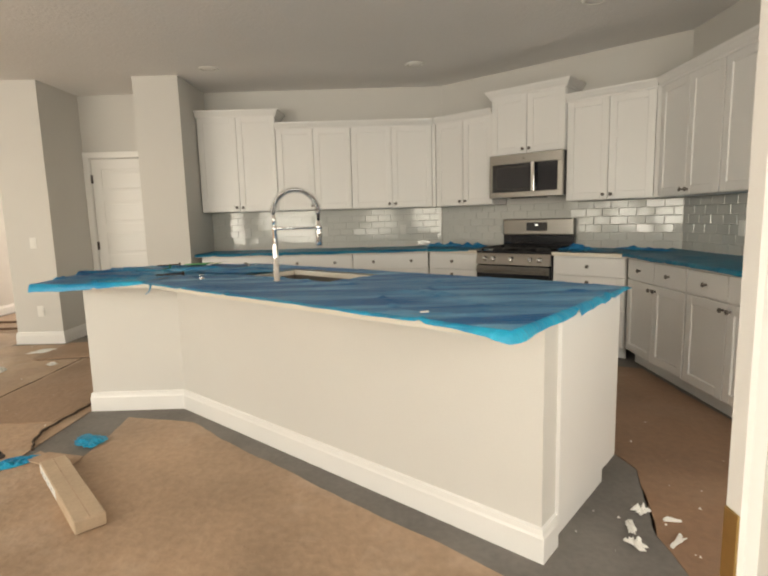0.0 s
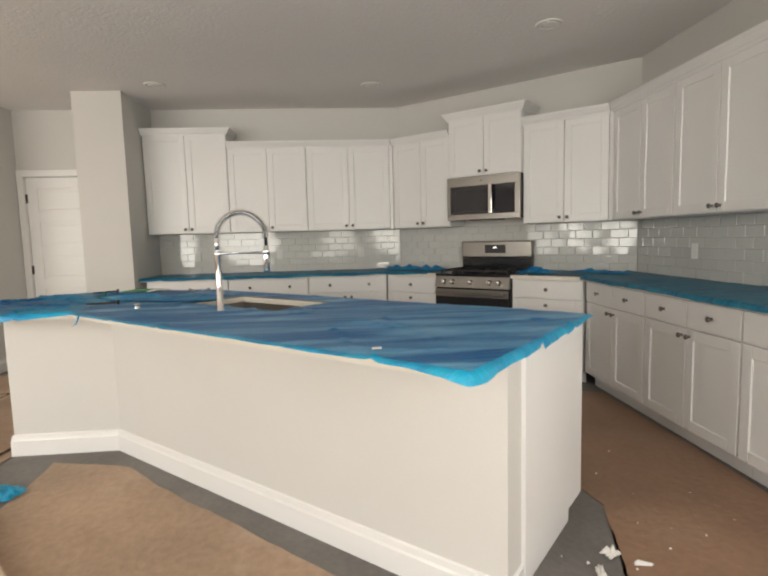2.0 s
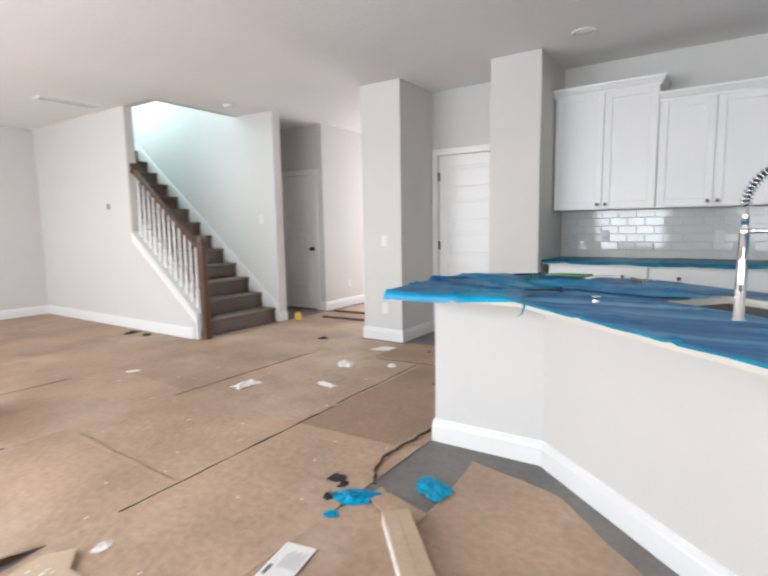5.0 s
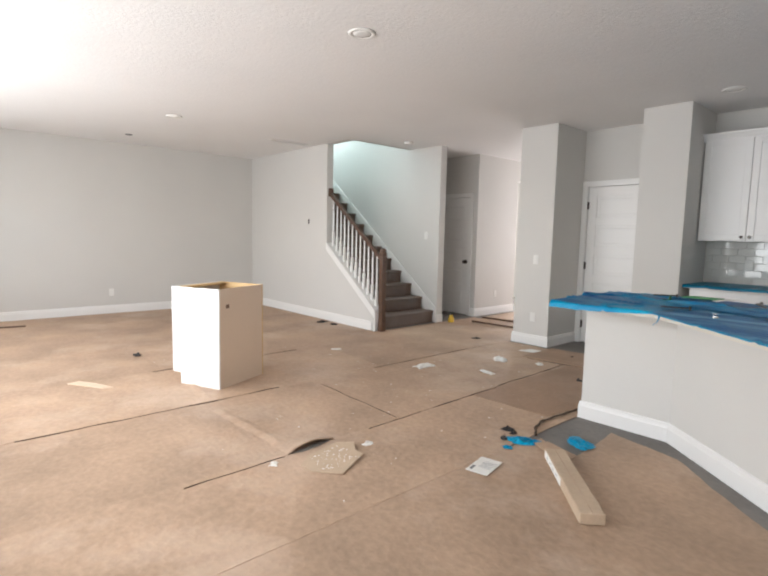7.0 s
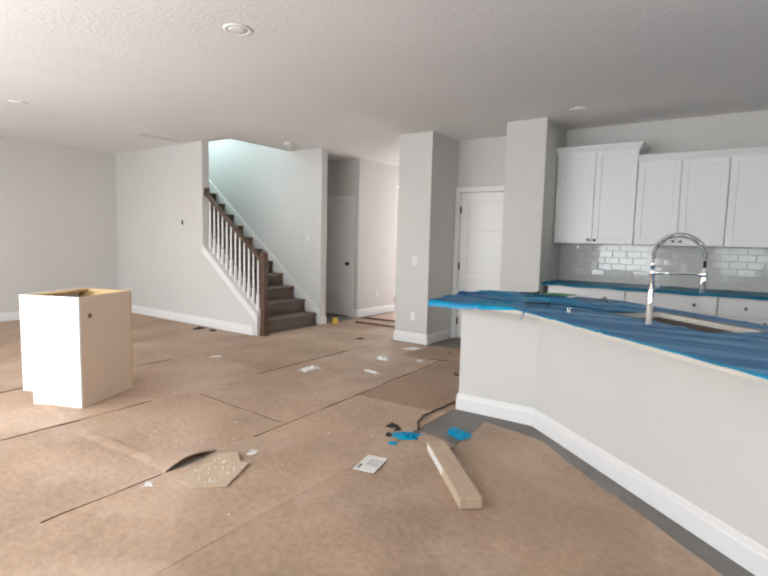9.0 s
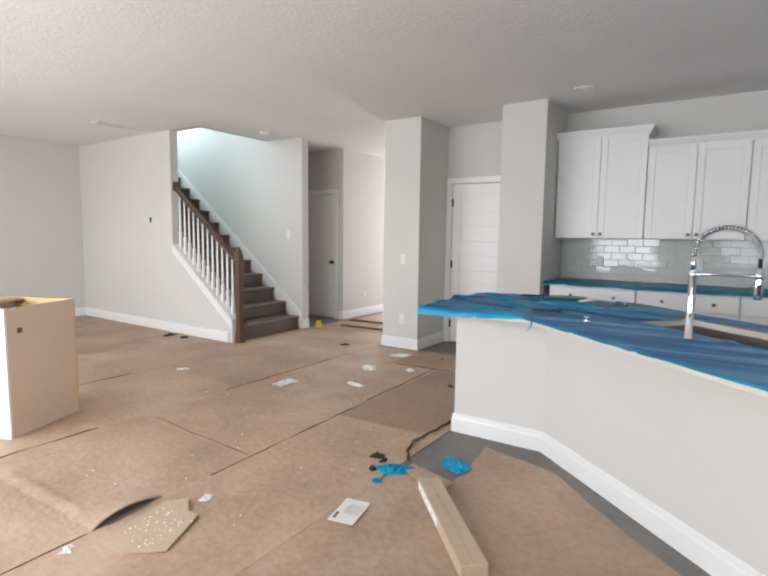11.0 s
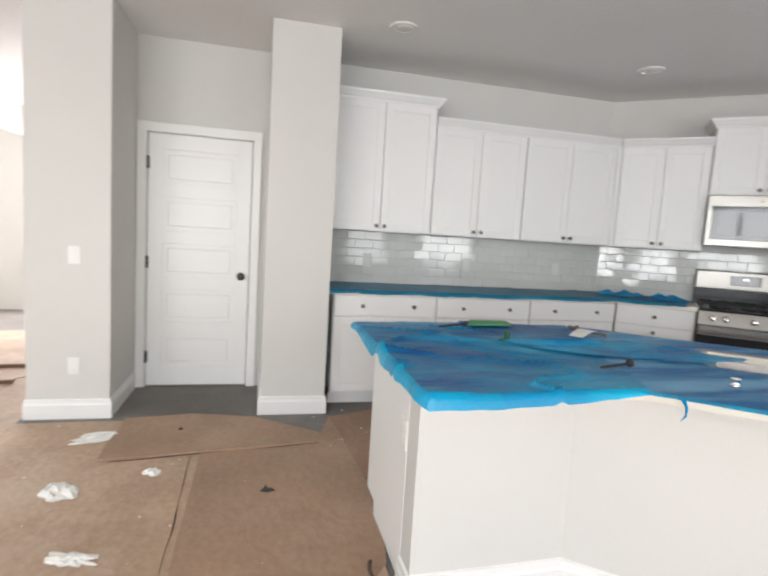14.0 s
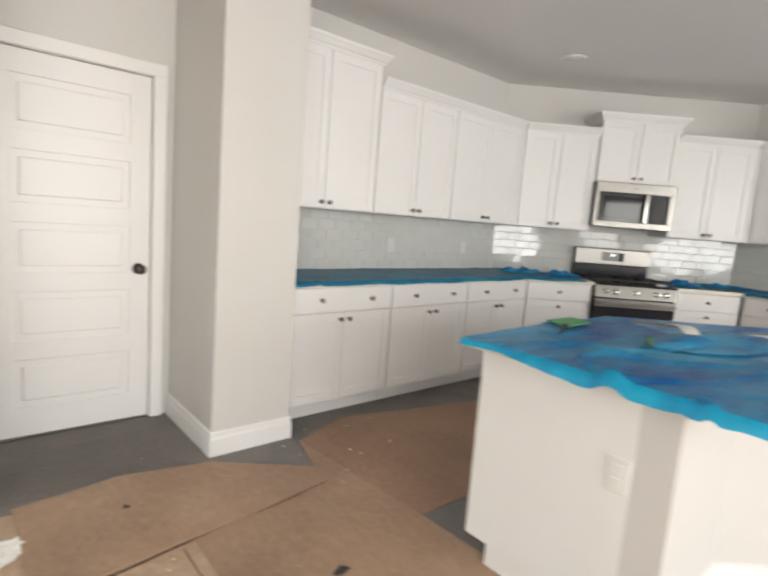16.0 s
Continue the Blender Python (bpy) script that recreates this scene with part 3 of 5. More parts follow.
# worktops along the walls


def inset(d):
    """Corners of the two bends, a distance d in from the walls."""
    return (2.75 - d * math.tan(radians(20)), AY - d), (CX - d, 3.71 - d * math.tan(radians(25)))


def b_pt(s, d):
    p = W0 + ub * s - nb * d
    return (p.x, p.y)


cd = 0.635
ia, ic = inset(cd)
ja, jc = inset(0.008)
top1 = [(0.004, AY - cd), ia, b_pt(0.832, cd), b_pt(0.832, 0.008), ja, (0.004, AY - 0.008)]
top2 = [b_pt(1.598, cd), ic, (CX - cd, 0.90), (CX - 0.008, 0.90), jc, b_pt(1.598, 0.008)]
for pts, lab in ((top1, "cream quartz worktop under dark blue film"), (top2, "cream quartz worktop partly under blue film")):
    ob = part("worktop", prism(bmesh.new(), pts, 0.884, 0.914, 0.003), QUARTZ)
    tagged(ob, lab, "worktop")


def film(name, quads, skirts, label, mat, amp=0.006, z=0.919, hole=None, seed=0, n=(46, 30), edge=FILM_EDGE, drop=0.05, fold=0.0, angle=45):
    """Loose film: wrinkled sheet over the quads, hanging skirts along the given edges."""
    top = thing(name, Matrix(), label, "plastic film")

    def height(x, y):
        ca, sa = math.cos(radians(angle)), math.sin(radians(angle))
        v = Vector((x * sa + y * ca, x * ca - y * sa, seed))
        a = noise.noise(Vector((v.x * 7, v.y * 2.2, seed)))
        b = noise.noise(Vector((v.x * 22 + 3, v.y * 9, seed + 4)))
        r = abs(noise.noise(Vector((v.x * 4.6 + a * 0.4, v.y * 1.9 + 9, seed + 8))))
        ridge = max(0, 0.045 - r) / 0.045
        return z + amp * (0.6 + a * 0.7 + b * 0.35) + fold * ridge * (0.5 + noise.noise(Vector((x * 2, y * 2, 3 + seed))))

    bm = bmesh.new()
    for q in quads:
        a, b, c, d = [Vector(p) for p in q]
        g = [[None] * (n[1] + 1) for _ in range(n[0] + 1)]
        for i in range(n[0] + 1):
            for j in range(n[1] + 1):
                u, w = i / n[0], j / n[1]
                p = (a * (1 - u) + b * u) * (1 - w) + (d * (1 - u) + c * u) * w
                g[i][j] = bm.verts.new((p.x, p.y, max(z - 0.003, height(p.x, p.y))))
        for i in range(n[0]):
            for j in range(n[1]):
                f = (g[i][j], g[i + 1][j], g[i + 1][j + 1], g[i][j + 1])
                cx, cy = sum(v.co.x for v in f) / 4, sum(v.co.y for v in f) / 4
                if hole and hole(cx, cy):
                    continue
                bm.faces.new(f)
    bmesh.ops.remove_doubles(bm, verts=bm.verts, dist=0.0005)
    part("sheet", bm, mat, top, smooth=True)
    for line in skirts:
        samples = []
        for (p, dp), (q, dq) in zip(line, line[1:]):
            p, q = Vector(p), Vector(q)
            k = max(4, int((q - p).length / 0.022))
            samples += [(p.lerp(q, i / k), dp + (dq - dp) * i / k) for i in range(k)]
        samples.append((Vector(line[-1][0]), line[-1][1]))
        bm = bmesh.new()
        rows = []
        for i, (pt, dm) in enumerate(samples):
            d = (samples[min(i + 2, len(samples) - 1)][0] - samples[max(i - 2, 0)][0]).normalized()
            out = Vector((d.y, -d.x))
            h = height(pt.x, pt.y)
            dr = drop * dm * (0.85 + 0.38 * noise.noise(Vector((pt.x * 2.4, pt.y * 2.4, seed + 20))) + 0.07 * noise.noise(Vector((pt.x * 15, pt.y * 15, seed))))
            wv = 0.008 + 0.007 * noise.noise(Vector((pt.x * 8, pt.y * 8, seed + 2)))
            rows.append([bm.verts.new((pt.x + out.x * o, pt.y + out.y * o, zz)) for o, zz in ((-0.004, h), (0.007 + wv * 0.3, h - 0.003), (0.012 + wv * 0.8, h - max(0.0045, dr * 0.5)), (0.011 + wv * 1.3, h - max(0.006, dr)))])
        for a, b in zip(rows, rows[1:]):
            for j in range(3):
                bm.faces.new((a[j], b[j], b[j + 1], a[j + 1]))
        part("hanging_edge", bm, edge, top, "bright cyan hanging film edge", smooth=True)
    return top


ia2, ic2 = inset(0.645)
ja2, jc2 = inset(0.03)
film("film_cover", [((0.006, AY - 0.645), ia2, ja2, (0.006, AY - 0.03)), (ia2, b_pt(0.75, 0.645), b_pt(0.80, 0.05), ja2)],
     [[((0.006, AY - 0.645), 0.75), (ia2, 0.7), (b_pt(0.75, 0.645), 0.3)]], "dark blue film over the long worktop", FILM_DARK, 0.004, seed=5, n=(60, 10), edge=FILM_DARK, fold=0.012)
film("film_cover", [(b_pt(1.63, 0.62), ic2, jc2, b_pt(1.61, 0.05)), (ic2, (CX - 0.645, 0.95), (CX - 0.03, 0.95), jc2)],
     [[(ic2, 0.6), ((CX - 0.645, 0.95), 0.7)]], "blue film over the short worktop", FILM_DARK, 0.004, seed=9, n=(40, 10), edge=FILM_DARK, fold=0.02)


def rumpled(name, cx, cy, z, lx, ly, hgt, seed, mat, label, category, turn=0.0, torn=False):
    """A small rumpled piece of film or paper."""
    bm = bmesh.new()
    n = 14
    g = []
    for i in range(n + 1):
        row = []
        for j in range(n + 1):
            u, w = i / n * 2 - 1, j / n * 2 - 1
            m_ = max(abs(u), abs(w))
            f = m_ / max(1e-6, math.hypot(u, w)) if m_ > 0 else 1
            f = 0.5 + 0.5 * f if torn else f
            an = math.atan2(w, u)
            r = f * (1 + 0.32 * noise.noise(Vector((math.cos(an) * 1.4, math.sin(an) * 1.4, seed * 1.7))) + 0.16 * noise.noise(Vector((math.cos(an) * 5, math.sin(an) * 5, seed))) + (0.55 * noise.noise(Vector((math.cos(an) * 2.2, math.sin(an) * 2.2, seed * 3.1))) if torn else 0))
            h = abs(noise.noise(Vector((u * 1.6 + seed, w * 1.8, seed)))) * 1.5 + 0.35 * abs(noise.noise(Vector((u * 5, w * 5 + seed, 1))))
            h *= max(0.06, 1 - m_ ** 2.5)
            row.append(bm.verts.new((u * lx * r * 1.15, w * ly * r * 1.15, 0.002 + h * hgt)))
        g.append(row)
    for i in range(n):
        for j in range(n):
            bm.faces.new((g[i][j], g[i + 1][j], g[i + 1][j + 1], g[i][j + 1]))
    ob = part(name, bm, mat, m=pose(cx, cy, z, 0, 0, turn))
    return tagged(ob, label, category)


p = b_pt(0.22, 0.30)
rumpled("film_scrap", p[0], p[1], 0.926, 0.20, 0.11, 0.085, 3, FILM, "rumpled blue film heaped at the worktop bend", "plastic film", -30)
p = b_pt(0.60, 0.34)
rumpled("film_scrap", p[0], p[1], 0.926, 0.20, 0.10, 0.045, 6, FILM, "rumpled blue film end beside the range", "plastic film", -40)
p = b_pt(1.76, 0.42)
rumpled("film_scrap", p[0], p[1], 0.926, 0.15, 0.09, 0.075, 8, FILM, "rumpled blue film heaped beside the range", "plastic film", -40)
p = b_pt(2.28, 0.28)
rumpled("film_scrap", p[0], p[1], 0.926, 0.26, 0.07, 0.05, 11, FILM, "rolled-back blue film at the corner", "plastic film", -62)

# ---- tiled backsplash ----
TW, TT, TG = 0.1524, 0.0762, 0.003
tile_master = {}


def tiles(parent_wall, origin, deg, length, z0=0.916, z1=1.370):
    """Running-bond subway tiles on a wall; local x along it, out towards -y."""
    m = pose(origin[0], origin[1], 0, 0, 0, deg)
    bed = part("grout", boxed(0.004, length - 0.004, -0.005, -0.001, z0, z1), GROUT, parent_wall, m=m)
    row = 0
    z = z0 + 0.002
    while z < z1 - 0.02:
        h = min(TT - TG, z1 - z - 0.001)
        x = 0.006 - (TW / 2 if row % 2 else 0)
        while x < length - 0.01:
            a, b = max(x, 0.006), min(x + TW - TG, length - 0.006)
            if b - a > 0.012:
                key = (round(b - a, 4), round(h, 4))
                if key not in tile_master:
                    ob = part("tile", boxed(-key[0] / 2, key[0] / 2, -0.0035, 0.0035, -key[1] / 2, key[1] / 2, bevel=0.0025), TILE, parent_wall)
                    tile_master[key] = ob
                else:
                    ob = share("tile", tile_master[key], parent_wall, Matrix())
                tilt = [random.gauss(0, 0.42) for _ in range(2)]
                ob.matrix_basis = m @ pose((a + b) / 2, -0.0075, z + h / 2, tilt[0], 0, tilt[1])
            x += TW
        z += TT
        row += 1


# ---- range and microwave ----


def gas_range(m):
    r = thing("gas_range", m, "stainless gas range with black cooktop", "range")
    w = 0.757
    bm = boxed(0, w, 0.03, 0.63, 0.03, 0.90, bevel=0.003)
    part("body", bm, BLACK, r)
    for x in (0.05, w - 0.05):
        for y in (0.09, 0.58):
            bm = bmesh.new()
            lathe(bm, [(0.018, 0.001), (0.018, 0.02), (0.012, 0.03)], pose(x, y, 0), 10)
            part("foot", bm, RUBBER, r)
    part("storage_drawer", boxed(0.006, w - 0.006, 0.0, 0.03, 0.06, 0.235, bevel=0.004), STEEL, r)
    d = part("oven_door", boxed(0.006, w - 0.006, -0.008, 0.03, 0.245, 0.775, bevel=0.005), BLACK, r, "black glass oven door")
    part("window", boxed(0.13, w - 0.13, -0.0105, -0.007, 0.36, 0.62, bevel=0.001), GLASSBLACK, d)
    part("trim", boxed(0.006, w - 0.006, -0.011, 0.0, 0.70, 0.772, bevel=0.003), STEEL, d)
    bm = bmesh.new()
    tube(bm, [(0.03, -0.052, 0.735), (w - 0.03, -0.052, 0.735)], 0.0125, 14)
    for x in (0.06, w - 0.06):
        box(bm, x - 0.012, x + 0.012, -0.05, -0.009, 0.726, 0.744, 0.003)
    part("handle", bm, STEEL, d, "stainless bar handle", smooth=False)
    bm = bmesh.new()
    v = [bm.verts.new(c) for c in ((0, -0.012, 0.785), (w, -0.012, 0.785), (w, 0.016, 0.895), (0, 0.016, 0.895), (0, 0.05, 0.785), (w, 0.05, 0.785), (w, 0.05, 0.895), (0, 0.05, 0.895))]
    for f in ((0, 1, 2, 3), (5, 4, 7, 6), (4, 0, 3, 7), (1, 5, 6, 2), (3, 2, 6, 7), (4, 5, 1, 0)):
        bm.faces.new([v[i] for i in f])
    bmesh.ops.bevel(bm, geom=list(bm.edges), offset=0.003, segments=1, affect="EDGES", profile=0.5)
    panel = part("control_panel", bm, STEEL, r, "stainless control panel")
    for x in (0.10, 0.19, 0.378, 0.57, 0.66):
        bm = bmesh.new()
        mm = pose(x, 0.001, 0.838, 90 - 14)
        lathe(bm, [(0.026, 0.0), (0.026, 0.006), (0.021, 0.008), (0.020, 0.03), (0.017, 0.034)], mm, 20)
        kb = part("knob", bm, CHROME, panel, "polished burner knob", smooth=True)
    part("cooktop", boxed(0.0, w, 0.0, 0.60, 0.895, 0.916, bevel=0.006), BLACK, r, "black enamel cooktop")
    for gx0, gx1 in ((0.03, 0.265), (0.27, 0.487), (0.492, 0.727)):
        bm = bmesh.new()
        for y in (0.06, 0.30, 0.53):
            box(bm, gx0, gx1, y - 0.006, y + 0.006, 0.935, 0.949, 0.002)
        for x in (gx0 + 0.007, (gx0 + gx1) / 2, gx1 - 0.007):
            box(bm, x - 0.006, x + 0.006, 0.055, 0.535, 0.936, 0.950, 0.002)
        for x in (gx0 + 0.01, gx1 - 0.01):
            for y in (0.06, 0.53):
                box(bm, x - 0.007, x + 0.007, y - 0.007, y + 0.007, 0.915, 0.94)
        part("grate", bm, IRON, r, "black cast iron grate")
    for x, y, rr in ((0.15, 0.17, 0.045), (0.15, 0.43, 0.038), (0.378, 0.30, 0.05), (0.61, 0.17, 0.04), (0.61, 0.43, 0.045)):
        bm = bmesh.new()
        lathe(bm, [(rr + 0.012, 0.914), (rr + 0.01, 0.922), (rr, 0.923), (rr, 0.930), (rr - 0.006, 0.933)], pose(x, y, 0), 18)
        part("burner", bm, IRON, r, smooth=False)
    part("riser", boxed(0, w, 0.575, 0.635, 0.90, 1.05, bevel=0.004), BLACK, r, "black rear riser")
    bm = boxed(0, w, 0.560, 0.635, 1.045, 1.212, bevel=0.012, seg=3)
    bg = part("backguard", bm, STEEL, r, "stainless backguard")
    part("clock", boxed(w / 2 - 0.112, w / 2 + 0.112, 0.556, 0.565, 1.09, 1.175, bevel=0.003), GLASSBLACK, bg, "black clock panel")
    bm = bmesh.new()
    for i, dx in enumerate((-0.017, -0.005, 0.007)):
        box(bm, w / 2 + dx, w / 2 + dx + 0.009, 0.5545, 0.5565, 1.14, 1.156)
    part("clock_digits", bm, display, bg, "glowing white clock digits")
    return r


gas_range(on_b(0.837, 0.655))


def microwave(m):
    r = thing("microwave", m, "stainless over-range microwave with dark window", "microwave")
    w, z0, z1 = 0.756, 1.42, 1.842
    part("body", boxed(0.002, w - 0.002, 0.03, 0.385, z0 + 0.012, z1, bevel=0.003), BLACK, r)
    part("bottom_grille", boxed(0.23, 0.53, 0.02, 0.2, z0 - 0.002, z0 + 0.014, bevel=0.003), BLACK, r)
    bm = bmesh.new()
    box(bm, 0, w, 0.0, 0.032, z1 - 0.092, z1, 0.004)
    box(bm, 0, w, 0.0, 0.032, z0 + 0.006, z0 + 0.062, 0.004)
    box(bm, 0, 0.035, 0.0, 0.032, z0 + 0.062, z1 - 0.092, 0.002)
    box(bm, w - 0.05, w, 0.0, 0.032, z0 + 0.062, z1 - 0.092, 0.002)
    part("front_frame", bm, STEEL, r, "brushed stainless frame")
    d = part("door", boxed(0.033, 0.512, 0.003, 0.03, z0 + 0.06, z1 - 0.09, bevel=0.002), BLACK, r)
    part("window", boxed(0.085, 0.44, -0.001, 0.004, z0 + 0.095, z1 - 0.125, bevel=0.001), GLASSBLACK, d, "dark glass window")
    bm = bmesh.new()
    box(bm, 0.462, 0.498, -0.045, -0.028, z0 + 0.055, z1 - 0.085, 0.006, 2)
    box(bm, 0.47, 0.49, -0.03, 0.004, z0 + 0.08, z0 + 0.1)
    box(bm, 0.47, 0.49, -0.03, 0.004, z1 - 0.13, z1 - 0.11)
    part("handle", bm, CHROME, d, "flat polished handle")
    part("control_panel", boxed(0.515, w - 0.052, 0.002, 0.03, z0 + 0.06, z1 - 0.09, bevel=0.002), GLASSBLACK, r, "black control panel")
    bm = bmesh.new()
    lathe(bm, [(0.011, 0), (0.011, 0.002), (0.009, 0.003)], pose(0.37, 0.0, z1 - 0.045, 90), 16)
    part("badge", bm, NICKEL, r)
    return r


microwave(on_b(0.837, 0.395))

# ---- island ----
F0, F1, F2 = Vector((0.06, 2.54)), Vector((0.68, 2.555)), Vector((2.63, 0.919))
R1 = Vector((3.135, 1.521))
BK = Vector((1.066, 3.257))
L1 = Vector((0.06, 3.24))
isl = thing("kitchen_island", Matrix(), "bent kitchen island with greige half wall and white baseboard", "island")
dd = (F2 - F1).normalized()
nn = Vector((-dd.y, dd.x))
ee = (R1 - F2).normalized()
wt_ = 0.12
k0 = F1 + Vector((wt_ * math.tan(radians(22)), wt_))
bm = prism(bmesh.new(), [tuple(F0), tuple(F1), tuple(F2), tuple(F2 + ee * wt_), tuple(k0), (F0.x, F0.y + wt_)], 0, 0.884)
part("half_wall", bm, WALL, isl, "greige painted half wall")
e1 = F2 + ee * wt_
bm = prism(bmesh.new(), [(F0.x + 0.012, F0.y + wt_ + 0.001), tuple(k0 + Vector((0.0, 0.001))), tuple(e1 + nn * 0.001 - dd * 0.012), tuple(R1 - dd * 0.012 - ee * 0.075), tuple(BK - ee * 0.075), (L1.x + 0.012, L1.y - 0.075)], 0.001, 0.105)
part("toe_base", bm, CAB, isl)
bm = prism(bmesh.new(), [(F0.x + 0.012, F0.y + wt_ + 0.001), tuple(k0 + Vector((0.0, 0.001))), tuple(e1 + nn * 0.001 - dd * 0.012), tuple(R1 - dd * 0.012), tuple(BK), (L1.x + 0.012, L1.y)], 0.105, 0.66)
part("cabinet_body", bm, CAB, isl)
bm = prism(bmesh.new(), [(F0.x + 0.012, F0.y + wt_ + 0.001), tuple(k0 + Vector((0.0, 0.001))), (k0.x + 0.25, k0.y + 0.35), tuple(BK), (L1.x + 0.012, L1.y)], 0.66, 0.8835)
part("cabinet_top", bm, CAB, isl)
bm = prism(bmesh.new(), [tuple(e1 - dd * 0.45), tuple(e1 + nn * 0.001 - dd * 0.012), tuple(R1 - dd * 0.012), tuple(R1 - dd * 0.45)], 0.66, 0.8835)
part("cabinet_top", bm, CAB, isl)
bm = prism(bmesh.new(), [tuple(BK), tuple(BK - ee * 0.02), tuple(R1 - ee * 0.02 - dd * 0.45), tuple(R1 - dd * 0.45)], 0.66, 0.8835)
part("back_rail", bm, CAB, isl)
# end panels
bm = prism(bmesh.new(), [(F0.x - 0.002, F0.y + wt_), (F0.x + 0.012, F0.y + wt_), (F0.x + 0.012, L1.y + 0.02), (F0.x - 0.002, L1.y + 0.02)], 0.105, 0.884)
part("end_panel", bm, CAB, isl, "white cabinet end panel")
bm = prism(bmesh.new(), [tuple(e1 + ee * 0.0), tuple(R1 + ee * 0.02), tuple(R1 + ee * 0.02 + dd * 0.014), tuple(e1 + dd * 0.014)], 0.105, 0.884)
part("end_panel", bm, CAB, isl, "white cabinet end panel")
baseboard([(F0.x, F0.y + wt_), tuple(F0), tuple(F1), tuple(F2), tuple(F2 + ee * wt_)], parent=isl)


def island_doors():
    """Fronts on the working side of the island."""
    L = (R1 - BK).length
    m = pose(R1.x - dd.x * 0.03, R1.y - dd.y * 0.03, 0, 0, 0, math.degrees(math.atan2(-dd.y, -dd.x)))
    back = thing("base_cabinet", m, "white shaker island cabinet facing the range", "cabinet", "island cabinets")
    for i in range(4):
        a = 0.02 + i * 0.58
        shaker("door", back, a, a + 0.57, 0.115, 0.87, [(a + (0.53 if i % 2 == 0 else 0.04), 0.82)])


island_doors()


def cover_plate(m, kind, group, label, plastic=WHITE_PLASTIC):
    """An outlet or switch cover; local front towards -y."""
    t = thing("outlet" if kind == "outlet" else "light_switch", m, label, "outlet" if kind == "outlet" else "light switch", group)
    part("cover_plate", boxed(-0.036, 0.036, -0.006, 0.0, -0.058, 0.058, bevel=0.0025), plastic, t)
    if kind == "outlet":
        for z in (-0.022, 0.022):
            part("socket", boxed(-0.016, 0.016, -0.008, -0.005, z - 0.014, z + 0.014, bevel=0.002), plastic, t)
    else:
        part("rocker", boxed(-0.017, 0.017, -0.010, -0.005, -0.033, 0.033, bevel=0.002), plastic, t)
    return t


q = F2 + ee * 0.20
cover_plate(pose(q.x, q.y, 0.63, 0, 0, math.degrees(math.atan2(ee.y, ee.x))), "outlet", "wall outlets", "white outlet on the end of the island")
cover_plate(pose(F0.x - 0.0025, 2.70, 0.60, 0, 0, -90), "outlet", "wall outlets", "white outlet on the island end panel")
cover_plate(pose(-1.665, 4.589, 1.094), "switch", "switches", "white switch plate on the column")
cover_plate(pose(-1.67, 4.589, 0.36), "outlet", "wall outlets", "white outlet low on the column")
cover_plate(pose(-3.79, 4.799, 1.37), "switch", "switches", "white switch plate beside the stairs")
cover_plate(pose(LX + 0.001, 1.033, 0.345, 0, 0, 90), "outlet", "wall outlets", "white outlet low on the living room wall")
cover_plate(pose(HX + 0.001, 6.40, 0.36, 0, 0, 90), "outlet", "wall outlets", "white outlet low on the hall wall")
for x in (0.42, 1.35, 2.28):
    cover_plate(pose(x, AY - 0.0115, 1.12), "outlet", "backsplash outlets", "pale grey outlet set in the grey tiles", GREY_PLASTIC)
for y in (2.95, 2.05):
    cover_plate(pose(CX - 0.0115, y, 1.12, 0, 0, -90), "outlet", "backsplash outlets", "white outlet set in the short run's tiles")

# island worktop with sink cut-out
CT = [(-0.03, 2.20), (0.66, 2.20), (2.46, 0.69), (3.165, 1.53), (1.09, 3.27), (-0.03, 3.27)]
SC, SD, SN = Vector((1.585, 2.35)), dd, nn
SL, SW = 0.355, 0.20


def rect(c, l, w):
    return [tuple(c + SD * a + SN * b) for a, b in ((-l, -w), (l, -w), (l, w), (-l, w))]


def slab_with_hole(outer, inner, z0, z1):
    bm = bmesh.new()
    for z in (z0, z1):
        es = []
        for ring in (outer, inner):
            v = [bm.verts.new((x, y, z)) for x, y in ring]
            es += [bm.edges.new((v[i], v[(i + 1) % len(v)])) for i in range(len(v))]
        bmesh.ops.triangle_fill(bm, edges=es, use_beauty=True)
    bm.verts.ensure_lookup_table()
    n = len(outer) + len(inner)
    vs = list(bm.verts)
    for off, cnt in ((0, len(outer)), (len(outer), len(inner))):
        for i in range(cnt):
            a, b = vs[off + i], vs[off + (i + 1) % cnt]
            bm.faces.new((a, b, vs[n + off + (i + 1) % cnt], vs[n + off + i]))
    return bm


ob = part("island_worktop", slab_with_hole(CT, rect(SC, SL, SW), 0.885, 0.915), QUARTZ)
tagged(ob, "cream quartz island worktop under blue film", "worktop")

sk = thing("sink", Matrix(), "stainless undermount sink in the island", "sink")
bm = bmesh.new()
o, i_, bt = rect(SC, SL + 0.02, SW + 0.02), rect(SC, SL - 0.002, SW - 0.002), rect(SC, SL - 0.03, SW - 0.03)
lo = [bm.verts.new((x, y, 0.884)) for x, y in o]
li = [bm.verts.new((x, y, 0.8835)) for x, y in i_]
lb = [bm.verts.new((x, y, 0.70)) for x, y in bt]
for a, b in ((lo, li), (li, lb)):
    for k in range(4):
        bm.faces.new((a[k], a[(k + 1) % 4], b[(k + 1) % 4], b[k]))
bm.faces.new(lb)
part("basin", bm, SINK_STEEL, sk, "brushed stainless basin")
bm = bmesh.new()
